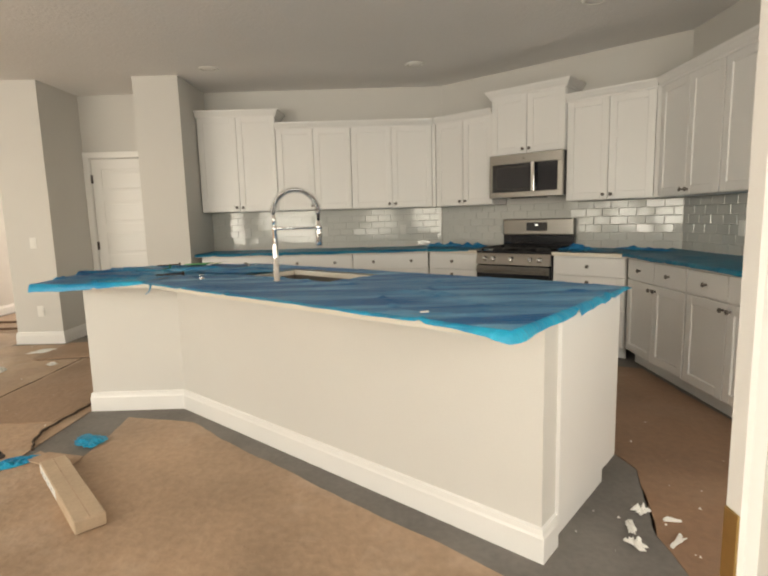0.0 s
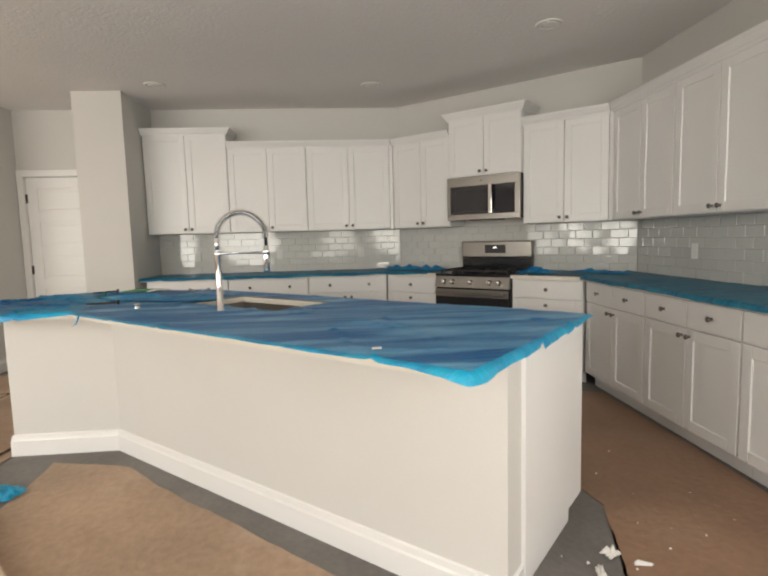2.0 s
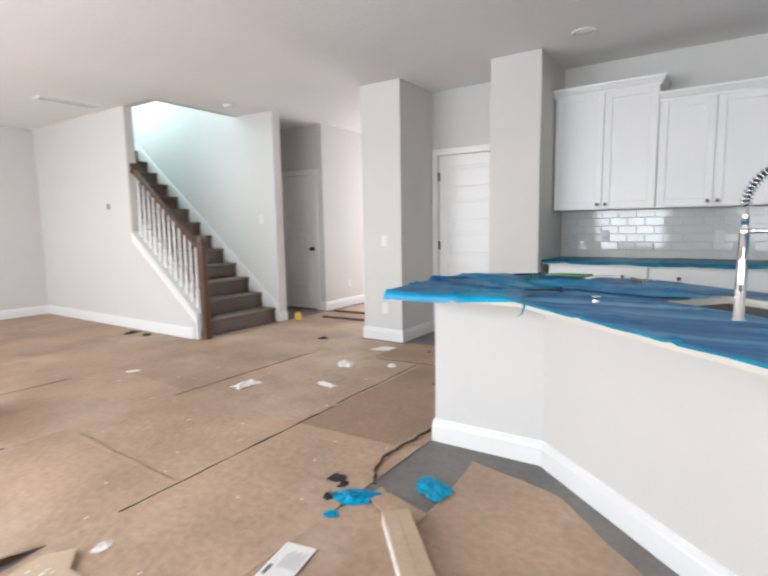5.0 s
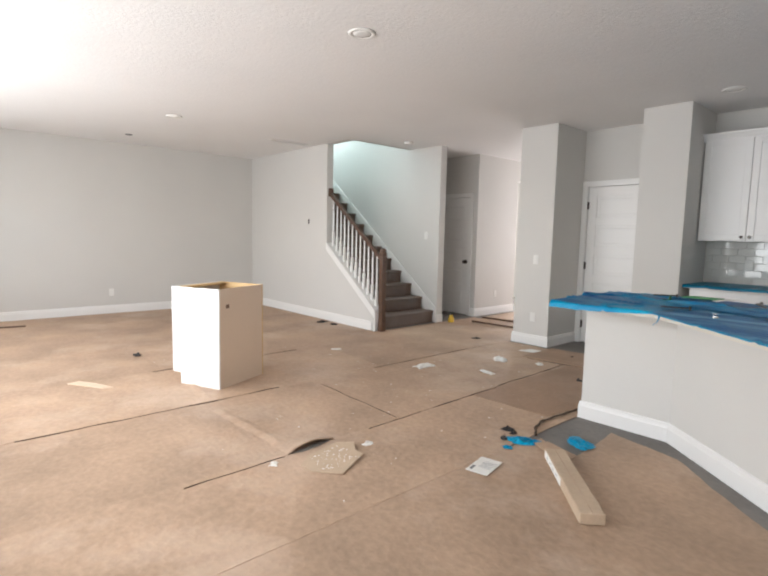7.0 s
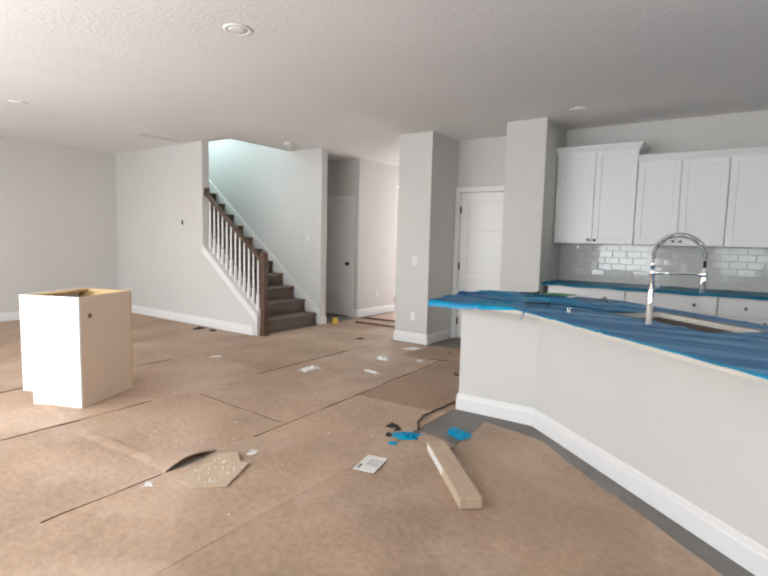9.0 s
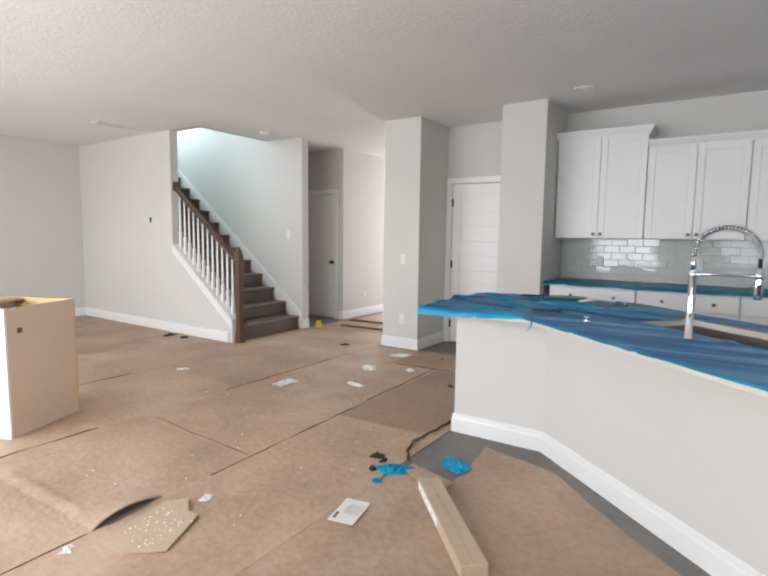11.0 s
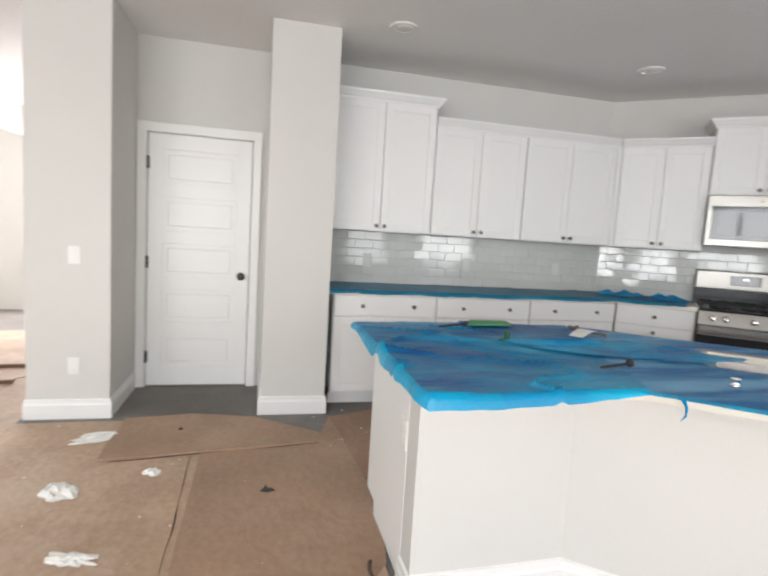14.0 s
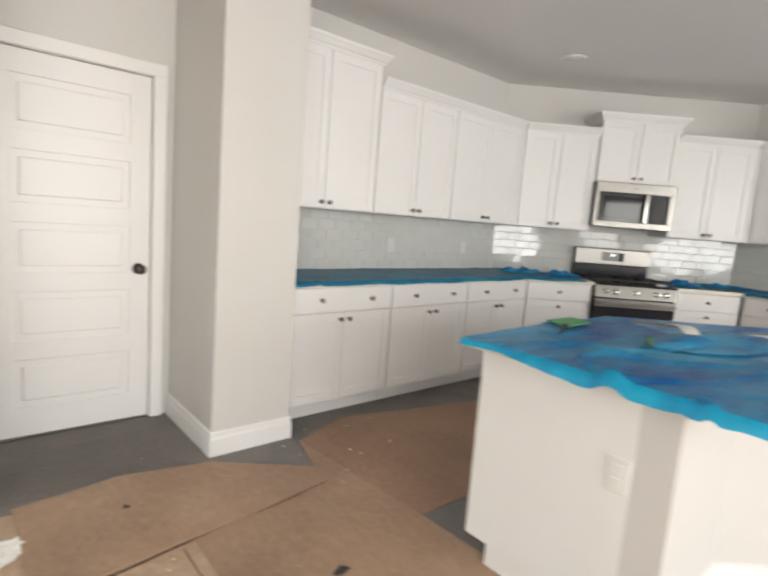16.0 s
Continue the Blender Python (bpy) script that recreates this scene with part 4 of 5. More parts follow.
lathe(bm, [(0.045, 0.701), (0.045, 0.705), (0.03, 0.704), (0.028, 0.702)], pose(SC.x, SC.y, 0), 18)
part("drain", bm, CHROME, sk, smooth=True)

# spring faucet
fp = Vector((1.466, 2.055))
fc = thing("faucet", pose(fp.x, fp.y, 0.9155, 0, 0, 5), "tall chrome spring faucet with pull-down spray", "faucet")
bm = bmesh.new()
lathe(bm, [(0.026, 0), (0.026, 0.005), (0.017, 0.011), (0.0155, 0.29), (0.0165, 0.292), (0.0165, 0.312), (0.011, 0.316)], Matrix(), 24)
part("body", bm, CHROME, fc, smooth=True)
arc_r, z_arc = 0.123, 0.388


def fa(a, r=arc_r):
    return Vector((r - r * math.cos(a), 0, z_arc + r * math.sin(a)))


pts = [Vector((0, 0, 0.31))] + [fa(math.pi * k / 24) for k in range(25)] + [fa(math.pi) - Vector((0, 0, 0.08))]
bm = bmesh.new()
tube(bm, pts, 0.0085, 12)
part("hose", bm, BLACK, fc, "dark inner hose", smooth=True)
bm = bmesh.new()
helix = []
turns = 30
steps = turns * 10
line = [Vector((0, 0, 0.384))] + [fa(math.pi * k / 60) for k in range(61)] + [fa(math.pi) - Vector((0, 0, 0.012))]
acc = [0.0]
for a, b in zip(line, line[1:]):
    acc.append(acc[-1] + (b - a).length)
for s in range(steps + 1):
    L = acc[-1] * s / steps
    k = max(i for i in range(len(acc)) if acc[i] <= L + 1e-9)
    k = min(k, len(line) - 2)
    f = (L - acc[k]) / max(1e-9, acc[k + 1] - acc[k])
    p = line[k].lerp(line[k + 1], f)
    d = (line[k + 1] - line[k]).normalized()
    sd = Vector((0, 1, 0))
    up = d.cross(sd)
    an = 2 * math.pi * turns * s / steps
    helix.append(p + (sd * math.cos(an) + up * math.sin(an)) * 0.0155)
tube(bm, helix, 0.0029, 5)
part("spring", bm, CHROME, fc, "coiled chrome spring", smooth=True)
bm = bmesh.new()
tube(bm, [(0, 0, 0.31), (0, 0, 0.386)], 0.0115, 16)
part("neck", bm, CHROME, fc, smooth=True)
tip = fa(math.pi)
bm = bmesh.new()
tube(bm, [(0.012, 0, 0.301), (0.045, 0, 0.301), (0.05, 0, 0.301), (tip.x - 0.012, 0, 0.301)], [0.0085, 0.0085, 0.0068, 0.0068], 12)
lathe(bm, [(0.0135, 0.288), (0.0175, 0.29), (0.0175, 0.314), (0.0135, 0.317)], pose(tip.x, tip.y, 0), 16)
part("support_arm", bm, CHROME, fc, "straight chrome support arm", smooth=True)
bm = bmesh.new()
lathe(bm, [(0.010, z_arc - 0.05), (0.0125, z_arc - 0.052), (0.014, 0.30), (0.0165, 0.27), (0.0175, 0.205), (0.015, 0.20)], pose(tip.x, tip.y, 0), 18)
sp = part("spray_head", bm, CHROME, fc, "chrome spray head", smooth=True)
part("spray_button", boxed(tip.x - 0.007, tip.x + 0.007, tip.y - 0.0205, tip.y - 0.014, 0.22, 0.268, bevel=0.002), BLACK, sp, "black rubber spray button")
bm = bmesh.new()
tube(bm, [(0.0, 0.012, 0.086), (0.0, 0.075, 0.086)], 0.0125, 14)
tube(bm, [(0.0, 0.072, 0.09), (0.0, 0.076, 0.165)], [0.006, 0.0045], 10)
part("lever", bm, CHROME, fc, "chrome side lever", smooth=True)

# film on the island
def in_sink(x, y):
    d = Vector((x, y)) - SC - nn * 0.03
    return abs(d.dot(SD)) < SL + 0.04 and abs(d.dot(SN)) < SW + 0.012


film("film_cover", [((-0.045, 2.185), (0.66, 2.185), (1.09, 3.285), (-0.045, 3.285))],
     [[((-0.045, 3.285), 0.7), ((-0.045, 2.85), 1.0), ((-0.045, 2.225), 1.3), ((-0.03, 2.19), 1.7), ((0.02, 2.185), 1.4), ((0.40, 2.185), 0.9), ((0.66, 2.185), 0.35)]], "crumpled dark blue film over the island's short leg", FILM_SHORT, 0.010, seed=2, n=(80, 110), fold=0.026, drop=0.044, angle=12)
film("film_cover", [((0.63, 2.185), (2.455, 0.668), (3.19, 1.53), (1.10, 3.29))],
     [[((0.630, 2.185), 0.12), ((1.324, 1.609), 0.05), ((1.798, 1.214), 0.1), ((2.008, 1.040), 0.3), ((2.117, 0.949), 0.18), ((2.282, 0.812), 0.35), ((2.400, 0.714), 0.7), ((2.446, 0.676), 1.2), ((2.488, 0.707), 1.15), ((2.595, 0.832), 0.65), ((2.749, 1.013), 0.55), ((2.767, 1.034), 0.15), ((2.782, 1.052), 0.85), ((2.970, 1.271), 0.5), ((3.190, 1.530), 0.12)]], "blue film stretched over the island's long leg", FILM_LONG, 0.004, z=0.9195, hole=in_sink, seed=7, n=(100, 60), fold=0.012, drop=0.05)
bm = bmesh.new()
tube(bm, [(0.72, 2.115, 0.915), (0.722, 2.10, 0.895), (0.715, 2.092, 0.872), (0.695, 2.09, 0.858)], [0.007, 0.004, 0.003, 0.001], 6)
tagged(part("film_shred", bm, FILM_EDGE, smooth=True), "thin torn shred of bright blue film", "plastic film")
rumpled("film_scrap", 0.95, 2.70, 0.930, 0.42, 0.15, 0.034, 21, FILM_SHORT, "crumpled blue film fold across the island", "plastic film", -22)

# loose things on the island
ZF = 0.936


def pin(x, y, turn):
    bm = bmesh.new()
    tube(bm, [(-0.085, 0, 0.006), (-0.07, 0, 0.006), (0.075, 0, 0.008)], [0.002, 0.005, 0.0055], 10)
    tube(bm, [(0.072, 0, 0.009), (0.076, 0, 0.009), (0.084, 0, 0.009), (0.088, 0, 0.009)], [0.008, 0.014, 0.014, 0.009], 12)
    return tagged(part("bolt", bm, DARK, m=pose(x, y, ZF - 0.002, 0, 0, turn), smooth=True), "long black bolt lying on blue film", "bolt")


pin(0.39, 3.13, 22)
pin(0.71, 2.40, 16)
bm = bmesh.new()
box(bm, -0.10, 0.10, -0.009, 0.009, 0, 0.012, 0.003)
box(bm, -0.09, 0.09, -0.005, 0.005, 0.0115, 0.015, 0.001)
tagged(part("metal_bar", bm, STEEL, m=pose(1.03, 3.02, ZF, 0, 0, -65)), "flat steel bar lying on blue film", "bar")
ob = part("pad", prism(bmesh.new(), [(-0.13, -0.05), (0.10, -0.07), (0.14, 0.03), (-0.06, 0.07)], 0, 0.008, 0.003), GREEN, m=pose(0.614, 3.24, ZF - 0.003, 0, 0, 8))
tagged(ob, "bright green plastic pad under the film", "pad")
bm = bmesh.new()
low, high = [], []
for k in range(9):
    u = k / 8 - 0.5
    zc = 0.004 + 0.014 * (1 - 4 * u * u)
    row = [(u * 0.21, s * (0.035 - 0.012 * abs(u)) + 0.02 * u * u) for s in (-1, 1)]
    low.append([bm.verts.new((*q, zc)) for q in row])
    high.append([bm.verts.new((*q, zc + 0.002)) for q in row])
for k in range(8):
    bm.faces.new((high[k][0], high[k + 1][0], high[k + 1][1], high[k][1]))
    bm.faces.new((low[k][1], low[k + 1][1], low[k + 1][0], low[k][0]))
    for s in (0, 1):
        bm.faces.new((low[k][s], low[k + 1][s], high[k + 1][s], high[k][s]))
ob = part("paper_card", bm, PAPER, m=pose(0.90, 2.85, ZF + 0.022, 0, 0, 38))
tagged(ob, "curled white paper strip on blue film", "paper")
bm = bmesh.new()
box(bm, -0.03, 0.03, -0.012, 0.012, 0, 0.006, 0.002)
box(bm, 0.012, 0.028, -0.012, 0.012, 0, 0.035, 0.003)
tagged(part("bracket", bm, DARK_GREEN, m=pose(0.506, 2.833, ZF, 0, 0, 30)), "small dark green plastic bracket", "bracket")
bm = bmesh.new()
lathe(bm, [(0.017, 0), (0.018, 0.004), (0.014, 0.007), (0.013, 0.020), (0.016, 0.022), (0.015, 0.027)], Matrix(), 16)
tagged(part("drain_fitting", bm, CHROME, m=pose(0.99, 2.19, 0.928), smooth=True), "small chrome plumbing fitting on blue film", "fitting")
ob = part("label_scrap", prism(bmesh.new(), [(-0.018, -0.008), (0.013, -0.010), (0.019, 0.008), (-0.012, 0.009)], 0, 0.004), PAPER, m=pose(2.22, 0.95, 0.93, 0, 0, 15))
tagged(ob, "small white scrap on blue film", "paper")

# ---- stairs ----
SX, RISE, RUN = -3.585, 0.194, 0.25
st = thing("staircase", pose(SX, 3.66, 0), "carpeted brown stairs with clear film on the treads", "stairs", kind="structure")
for i in range(16):
    x1 = -i * RUN
    bm = bmesh.new()
    box(bm, x1 - RUN - 0.02, x1, 0.0, 1.115, 0.001 if i < 1 else i * RISE - 0.02, (i + 1) * RISE - 0.035)
    box(bm, x1 - RUN - 0.02, x1 + 0.028, 0.0, 1.115, (i + 1) * RISE - 0.04, (i + 1) * RISE, 0.015, 3)
    part("step", bm, CARPET, st)
    if i < 8:
        bm = bmesh.new()
        rows = []
        for k in range(15):
            y = 0.12 + k * 0.062
            w = 0.004 * noise.noise(Vector((y * 9, i * 3.1, 0)))
            prof = [(x1 - RUN + 0.03, (i + 1) * RISE + 0.004), (x1 - 0.05, (i + 1) * RISE + 0.006 + w), (x1 + 0.026, (i + 1) * RISE + 0.006), (x1 + 0.036 + abs(w), (i + 1) * RISE - 0.02), (x1 + 0.012, (i + 1) * RISE - 0.07 + w * 4), (x1 + 0.01 + abs(w), i * RISE + 0.03)]
            rows.append([bm.verts.new((a, y, b)) for a, b in prof])
        for a, b in zip(rows, rows[1:]):
            for j in range(len(a) - 1):
                bm.faces.new((a[j], a[j + 1], b[j + 1], b[j]))
        part("film", bm, film_clear, st, "clear wrinkled protective film", smooth=True)
SL_ = RISE / RUN


def sloped(bm, x0, x1, y0, y1, zl0, zh0, slope):
    """A board that climbs towards -x: its low and high edge at x0, and the same at x1."""
    d = (x0 - x1) * slope
    co = [(x0, y0, zl0), (x0, y1, zl0), (x0, y1, zh0), (x0, y0, zh0), (x1, y0, zl0 + d), (x1, y1, zl0 + d), (x1, y1, zh0 + d), (x1, y0, zh0 + d)]
    v = [bm.verts.new(c) for c in co]
    for f in ((0, 1, 2, 3), (7, 6, 5, 4), (0, 3, 7, 4), (1, 5, 6, 2), (3, 2, 6, 7), (0, 4, 5, 1)):
        bm.faces.new([v[i] for i in f])
    return bm


# knee wall under the railing
KX0, KX1 = -3.53, -4.73
kz0 = 0.27
bm = bmesh.new()
d = (KX0 - KX1) * SL_
co = [(KX0, STY, 0), (KX0, STY + 0.115, 0), (KX0, STY + 0.115, kz0), (KX0, STY, kz0), (KX1, STY, 0), (KX1, STY + 0.115, 0), (KX1, STY + 0.115, kz0 + d), (KX1, STY, kz0 + d)]
v = [bm.verts.new(c) for c in co]
for f in ((0, 1, 2, 3), (7, 6, 5, 4), (0, 3, 7, 4), (1, 5, 6, 2), (3, 2, 6, 7), (0, 4, 5, 1)):
    bm.faces.new([v[i] for i in f])
structure("wall_knee", bm, WALL, "sloping greige knee wall under the stair railing", "wall")
structure("trim_knee_cap", sloped(bmesh.new(), KX0 + 0.005, KX1 + 0.002, STY - 0.012, STY + 0.127, kz0 + 0.001, kz0 + 0.026, SL_), TRIM, "white sloping cap on the knee wall", "trim")
structure("trim_knee_band", sloped(bmesh.new(), KX0 + 0.003, KX1 + 0.002, STY - 0.014, STY - 0.001, kz0 - 0.085, kz0 - 0.001, SL_), TRIM, "white sloping band under the railing", "trim")
structure("trim_knee_end", boxed(KX0 + 0.001, KX0 + 0.016, STY - 0.012, STY + 0.12, 0.001, kz0 + 0.002, bevel=0.002), TRIM, "white trim on the knee wall end", "trim")
structure("trim_stair_skirt", sloped(bmesh.new(), SX + 0.06, -7.4, 4.782, 4.799, 0.0, 0.235, SL_), TRIM, "white sloping skirt board along the stairs", "trim")

rail = thing("stair_railing", pose(-3.47, 3.605, 0), "walnut handrail on white balusters with a square newel", "railing")
bm = bmesh.new()
box(bm, -0.036, 0.036, -0.036, 0.036, 0.001, 1.02, 0.006, 2)
box(bm, -0.044, 0.044, -0.044, 0.044, 0.001, 0.12, 0.008)
box(bm, -0.046, 0.046, -0.046, 0.046, 1.02, 1.055, 0.006)
box(bm, -0.040, 0.040, -0.040, 0.040, 1.055, 1.12, 0.006)
lathe(bm, [(0.03, 1.11), (0.046, 1.13), (0.046, 1.15), (0.03, 1.172), (0.008, 1.182)], Matrix(), 20)
box(bm, -0.042, 0.042, -0.042, 0.042, 0.83, 0.85, 0.003)
part("newel_post", bm, WOOD, rail, "dark walnut newel post")
hz0 = 1.0
bm = sloped(bmesh.new(), -0.04, -1.262, -0.028, 0.028, hz0, hz0 + 0.058, SL_)
bmesh.ops.bevel(bm, geom=list(bm.edges), offset=0.012, segments=2, affect="EDGES", profile=0.5)
part("handrail", bm, WOOD, rail, "dark walnut handrail")
bm = bmesh.new()
box(bm, -1.33, -1.25, -0.05, 0.05, hz0 + 1.255 * SL_ - 0.03, hz0 + 1.255 * SL_ + 0.10, 0.012, 2)
part("rail_block", bm, WOOD, rail, "walnut block where the rail meets the wall")
for k in range(12):
    x = -0.125 - k * 0.096
    zb = kz0 + 0.0275 + (-0.05 - x) * SL_
    zt = hz0 + (-0.04 - x) * SL_
    bm = bmesh.new()
    h = zt - zb
    box(bm, x - 0.016, x + 0.016, -0.016, 0.016, zb - 0.012, zb + 0.22)
    lathe(bm, [(0.016, zb + 0.22), (0.011, zb + 0.235), (0.0155, zb + 0.25), (0.0145, zb + 0.30), (0.010, zb + h * 0.92), (0.011, zt + 0.012)], pose(x, 0, 0), 10)
    part("baluster", bm, TRIM, rail, "white turned baluster")

# ---- ceiling fixtures ----


def recessed(x, y):
    t = thing("recessed_light", pose(x, y, CH), "white recessed ceiling light switched off", "ceiling light", "recessed lights")
    bm = bmesh.new()
    lathe(bm, [(0.065, -0.001), (0.068, -0.008), (0.088, -0.012), (0.096, -0.006), (0.097, -0.0005)], Matrix(), 28)
    part("trim_ring", bm, WHITE_PLASTIC, t, smooth=True)
    bm = bmesh.new()
    lathe(bm, [(0.066, -0.001), (0.066, -0.006), (0.03, -0.0095), (0.004, -0.0098)], Matrix(), 24)
    part("lens", bm, lamp_lens, t, "frosted white lens", smooth=True)


for x, y in ((2.40, 4.45), (0.39, 4.40), (3.60, 3.04), (-4.63, 1.18), (1.4, 1.2), (-1.0, 1.18)):
    recessed(x, y)
t = thing("smoke_detector", pose(-3.70, 4.27, CH), "round white smoke detector on the ceiling", "smoke detector")
bm = bmesh.new()
lathe(bm, [(0.066, -0.0005), (0.068, -0.014), (0.062, -0.03), (0.03, -0.036), (0.01, -0.037)], Matrix(), 24)
part("case", bm, WHITE_PLASTIC, t, smooth=True)
t = thing("ceiling_vent", pose(-5.06, 3.06, CH), "white slotted air vent near the stair wall", "vent")
bm = bmesh.new()
for a in ((-0.085, 0.085, -0.34, -0.305), (-0.085, 0.085, 0.305, 0.34), (-0.085, -0.055, -0.305, 0.305), (0.055, 0.085, -0.305, 0.305)):
    box(bm, *a, -0.012, -0.0005, 0.003)
part("frame", bm, WHITE_PLASTIC, t)
for k in range(6):
    bm = bmesh.new()
    box(bm, -0.010, 0.010, -0.305, 0.305, -0.002, 0.0)
    part("slat", bm, WHITE_PLASTIC, t, m=pose(-0.046 + k * 0.0185, 0, -0.006, 0, 28, 0))
t = thing("wiring_box", pose(-6.34, 1.13, CH), "open dark electrical box in the ceiling", "electrical box")
bm = bmesh.new()
lathe(bm, [(0.05, -0.0005), (0.05, -0.004), (0.045, -0.0045), (0.043, -0.001)], Matrix(), 20)
part("rim", bm, BLACK, t)
t = thing("thermostat_box", pose(-5.235, STY, 1.557), "small dark wiring hole for a thermostat", "electrical box")
part("box", boxed(-0.022, 0.022, -0.006, -0.0005, -0.034, 0.034, bevel=0.003), DARK, t)
part("wire", tube(bmesh.new(), [(0, -0.005, 0.0), (0.01, -0.03, -0.01), (0.004, -0.035, -0.04)], 0.003, 6), WHITE_PLASTIC, t)

# ---- loose base cabinet in the living room ----
bx = thing("loose_cabinet", pose(-2.703, 0.455, 0, 0, 0, math.degrees(math.atan2(0.21, 0.47))), "unfinished base cabinet standing loose on floor paper", "cabinet")
W_, D_ = 0.515, 0.595
bm = boxed(0, W_, 0, 0.016, 0.105, 0.872, bevel=0.0015)
box(bm, 0.075, W_, 0.0002, 0.0158, 0.001, 0.106)
part("side_panel", bm, TRIM, bx, "white side panel")
part("side_panel", boxed(0, W_, D_ - 0.016, D_, 0.001, 0.872, bevel=0.0015), CABIN, bx, "maple side panel")
part("back_panel", boxed(W_ - 0.012, W_, 0.016, D_ - 0.016, 0.001, 0.872, bevel=0.001), BOX_WHITE, bx, "beige back panel")
part("bottom_panel", boxed(0.005, W_ - 0.012, 0.016, D_ - 0.016, 0.10, 0.115), CABIN, bx)
part("front_frame", boxed(-0.018, 0.0, -0.001, D_ + 0.001, 0.105, 0.873, bevel=0.002), TRIM, bx, "white front frame")
part("toe_board", boxed(0.07, 0.082, 0.016, D_ - 0.016, 0.001, 0.1), CABIN, bx)
for y in (0.03, D_ - 0.09):
    part("corner_brace", boxed(W_ - 0.09, W_ - 0.013, y, y + 0.06, 0.845, 0.857), CABIN, bx)
part("stretcher", boxed(0.001, 0.09, 0.017, D_ - 0.017, 0.852, 0.868), CABIN, bx)
part("sticker", boxed(W_, W_ + 0.0015, 0.09, 0.13, 0.70, 0.735), KRAFT_DARK, bx, "small brown shipping sticker")

# ---- floor paper ----


def ragged(pts, rough, step, seed):
    """The outline with wavering, torn edges."""
    out = []
    for i, (a, b) in enumerate(zip(pts, pts[1:] + pts[:1])):
        a, b = Vector(a), Vector(b)
        L = (b - a).length
        k = max(1, int(L / step))
        n = Vector(((b - a).y, -(b - a).x)).normalized()
        for j in range(k):
            p = a.lerp(b, j / k)
            w = 0 if j == 0 else rough * (noise.noise(Vector((p.x * 2.1, p.y * 2.1, seed))) + 0.5 * noise.noise(Vector((p.x * 9, p.y * 9, seed + 5))))
            out.append((p.x + n.x * w, p.y + n.y * w))
    return out


def sheet(pts, z, label, rough=0.012, step=0.12, seed=0, t=0.003, mat=KRAFT):
    cx, cy = sum(p[0] for p in pts) / len(pts), sum(p[1] for p in pts) / len(pts)
    loop = ragged(pts, rough, step, seed)
    bm = bmesh.new()
    n = len(loop)
    low = [bm.verts.new((x - cx, y - cy, 0)) for x, y in loop]
    top = [bm.verts.new((x - cx, y - cy, t + max(0, 0.004 * noise.noise(Vector((x * 1.7, y * 1.7, seed + 3)))))) for x, y in loop]
    inner = [bm.verts.new(((x - cx) * 0.0 + (x - cx) - 0.05 * (x - cx) / max(0.05, abs(Vector((x - cx, y - cy)).length)), (y - cy) - 0.05 * (y - cy) / max(0.05, Vector((x - cx, y - cy)).length), t)) for x, y in loop]
    for i in range(n):
        j = (i + 1) % n
        bm.faces.new((low[i], low[j], top[j], top[i]))
        bm.faces.new((top[i], top[j], inner[j], inner[i]))
    es = [bm.edges.get((inner[i], inner[(i + 1) % n])) for i in range(n)]
    bmesh.ops.triangle_fill(bm, edges=[e for e in es if e], use_beauty=True)
    ob = part("floor_paper", bm, mat, m=pose(cx, cy, z))
    return tagged(ob, label, "floor paper", "protective floor paper")


PL = "brown kraft floor paper, dusty and scuffed"
y0 = SY + 0.02
strips = [(-7.17, -5.51), (-5.53, -4.33), (-4.35, -3.14), (-3.16, -1.975), (-1.995, -0.745), (-0.775, 0.04)]
for k, (a, b) in enumerate(strips):
    top_y = 3.50 if k < 3 else (5.55 if k == 3 else (4.50 if k == 4 else 3.92))
    cut = [None, None, 0.55, 2.35, 1.42, None][k]
    if cut:
        sheet([(a, y0), (b, y0), (b, cut), (a, cut + 0.05)], 0.001 + 0.0022 * (k % 2), PL, 0.006, 0.15, k)
        sheet([(a + 0.004, cut + 0.01), (b, cut - 0.03), (b, top_y), (a, top_y)], 0.0021 + 0.0022 * (k % 2), PL, 0.006, 0.15, k + 10)
    else:
        sheet([(a, y0), (b, y0), (b, top_y), (a, top_y)], 0.001 + 0.0022 * (k % 2), PL, 0.006, 0.2, k)
sheet([(0.02, y0), (4.6, y0), (4.6, 0.45), (3.1, 0.62), (2.80, 0.70), (2.54, 0.80), (1.76, 1.45), (1.10, 2.02), (0.84, 2.28), (0.36, 2.40), (0.40, 1.75), (0.10, 1.92), (0.01, 1.4)], 0.001, "torn brown floor paper in front of the island", 0.022, 0.07, 31)
# this sheet and the one beside the island carry shade in their colour
sheet([(-1.33, 3.88), (-0.06, 4.03), (-0.08, 4.17), (-0.50, 4.50), (-0.92, 4.58), (-1.34, 4.52)], 0.009, "loose brown paper sheet with a lifted edge", 0.010, 0.08, 41, 0.010, KRAFT_SHADED)
sheet([(0.02, 3.55), (2.0, 3.55), (2.25, 4.25), (0.45, 4.66), (0.03, 4.50)], 0.001, "reddish brown floor paper in the kitchen aisle", 0.012, 0.1, 42, 0.003, KRAFT_RED)
sheet([(-0.785, 2.30), (-0.10, 2.33), (-0.06, 2.66), (0.05, 2.80), (0.12, 3.2), (0.10, 3.6), (0.03, 4.50), (-0.06, 4.2), (-0.80, 3.93)], 0.0062, "brown floor paper beside the island, darkened for shade", 0.010, 0.1, 43, 0.003, KRAFT_SHADED)
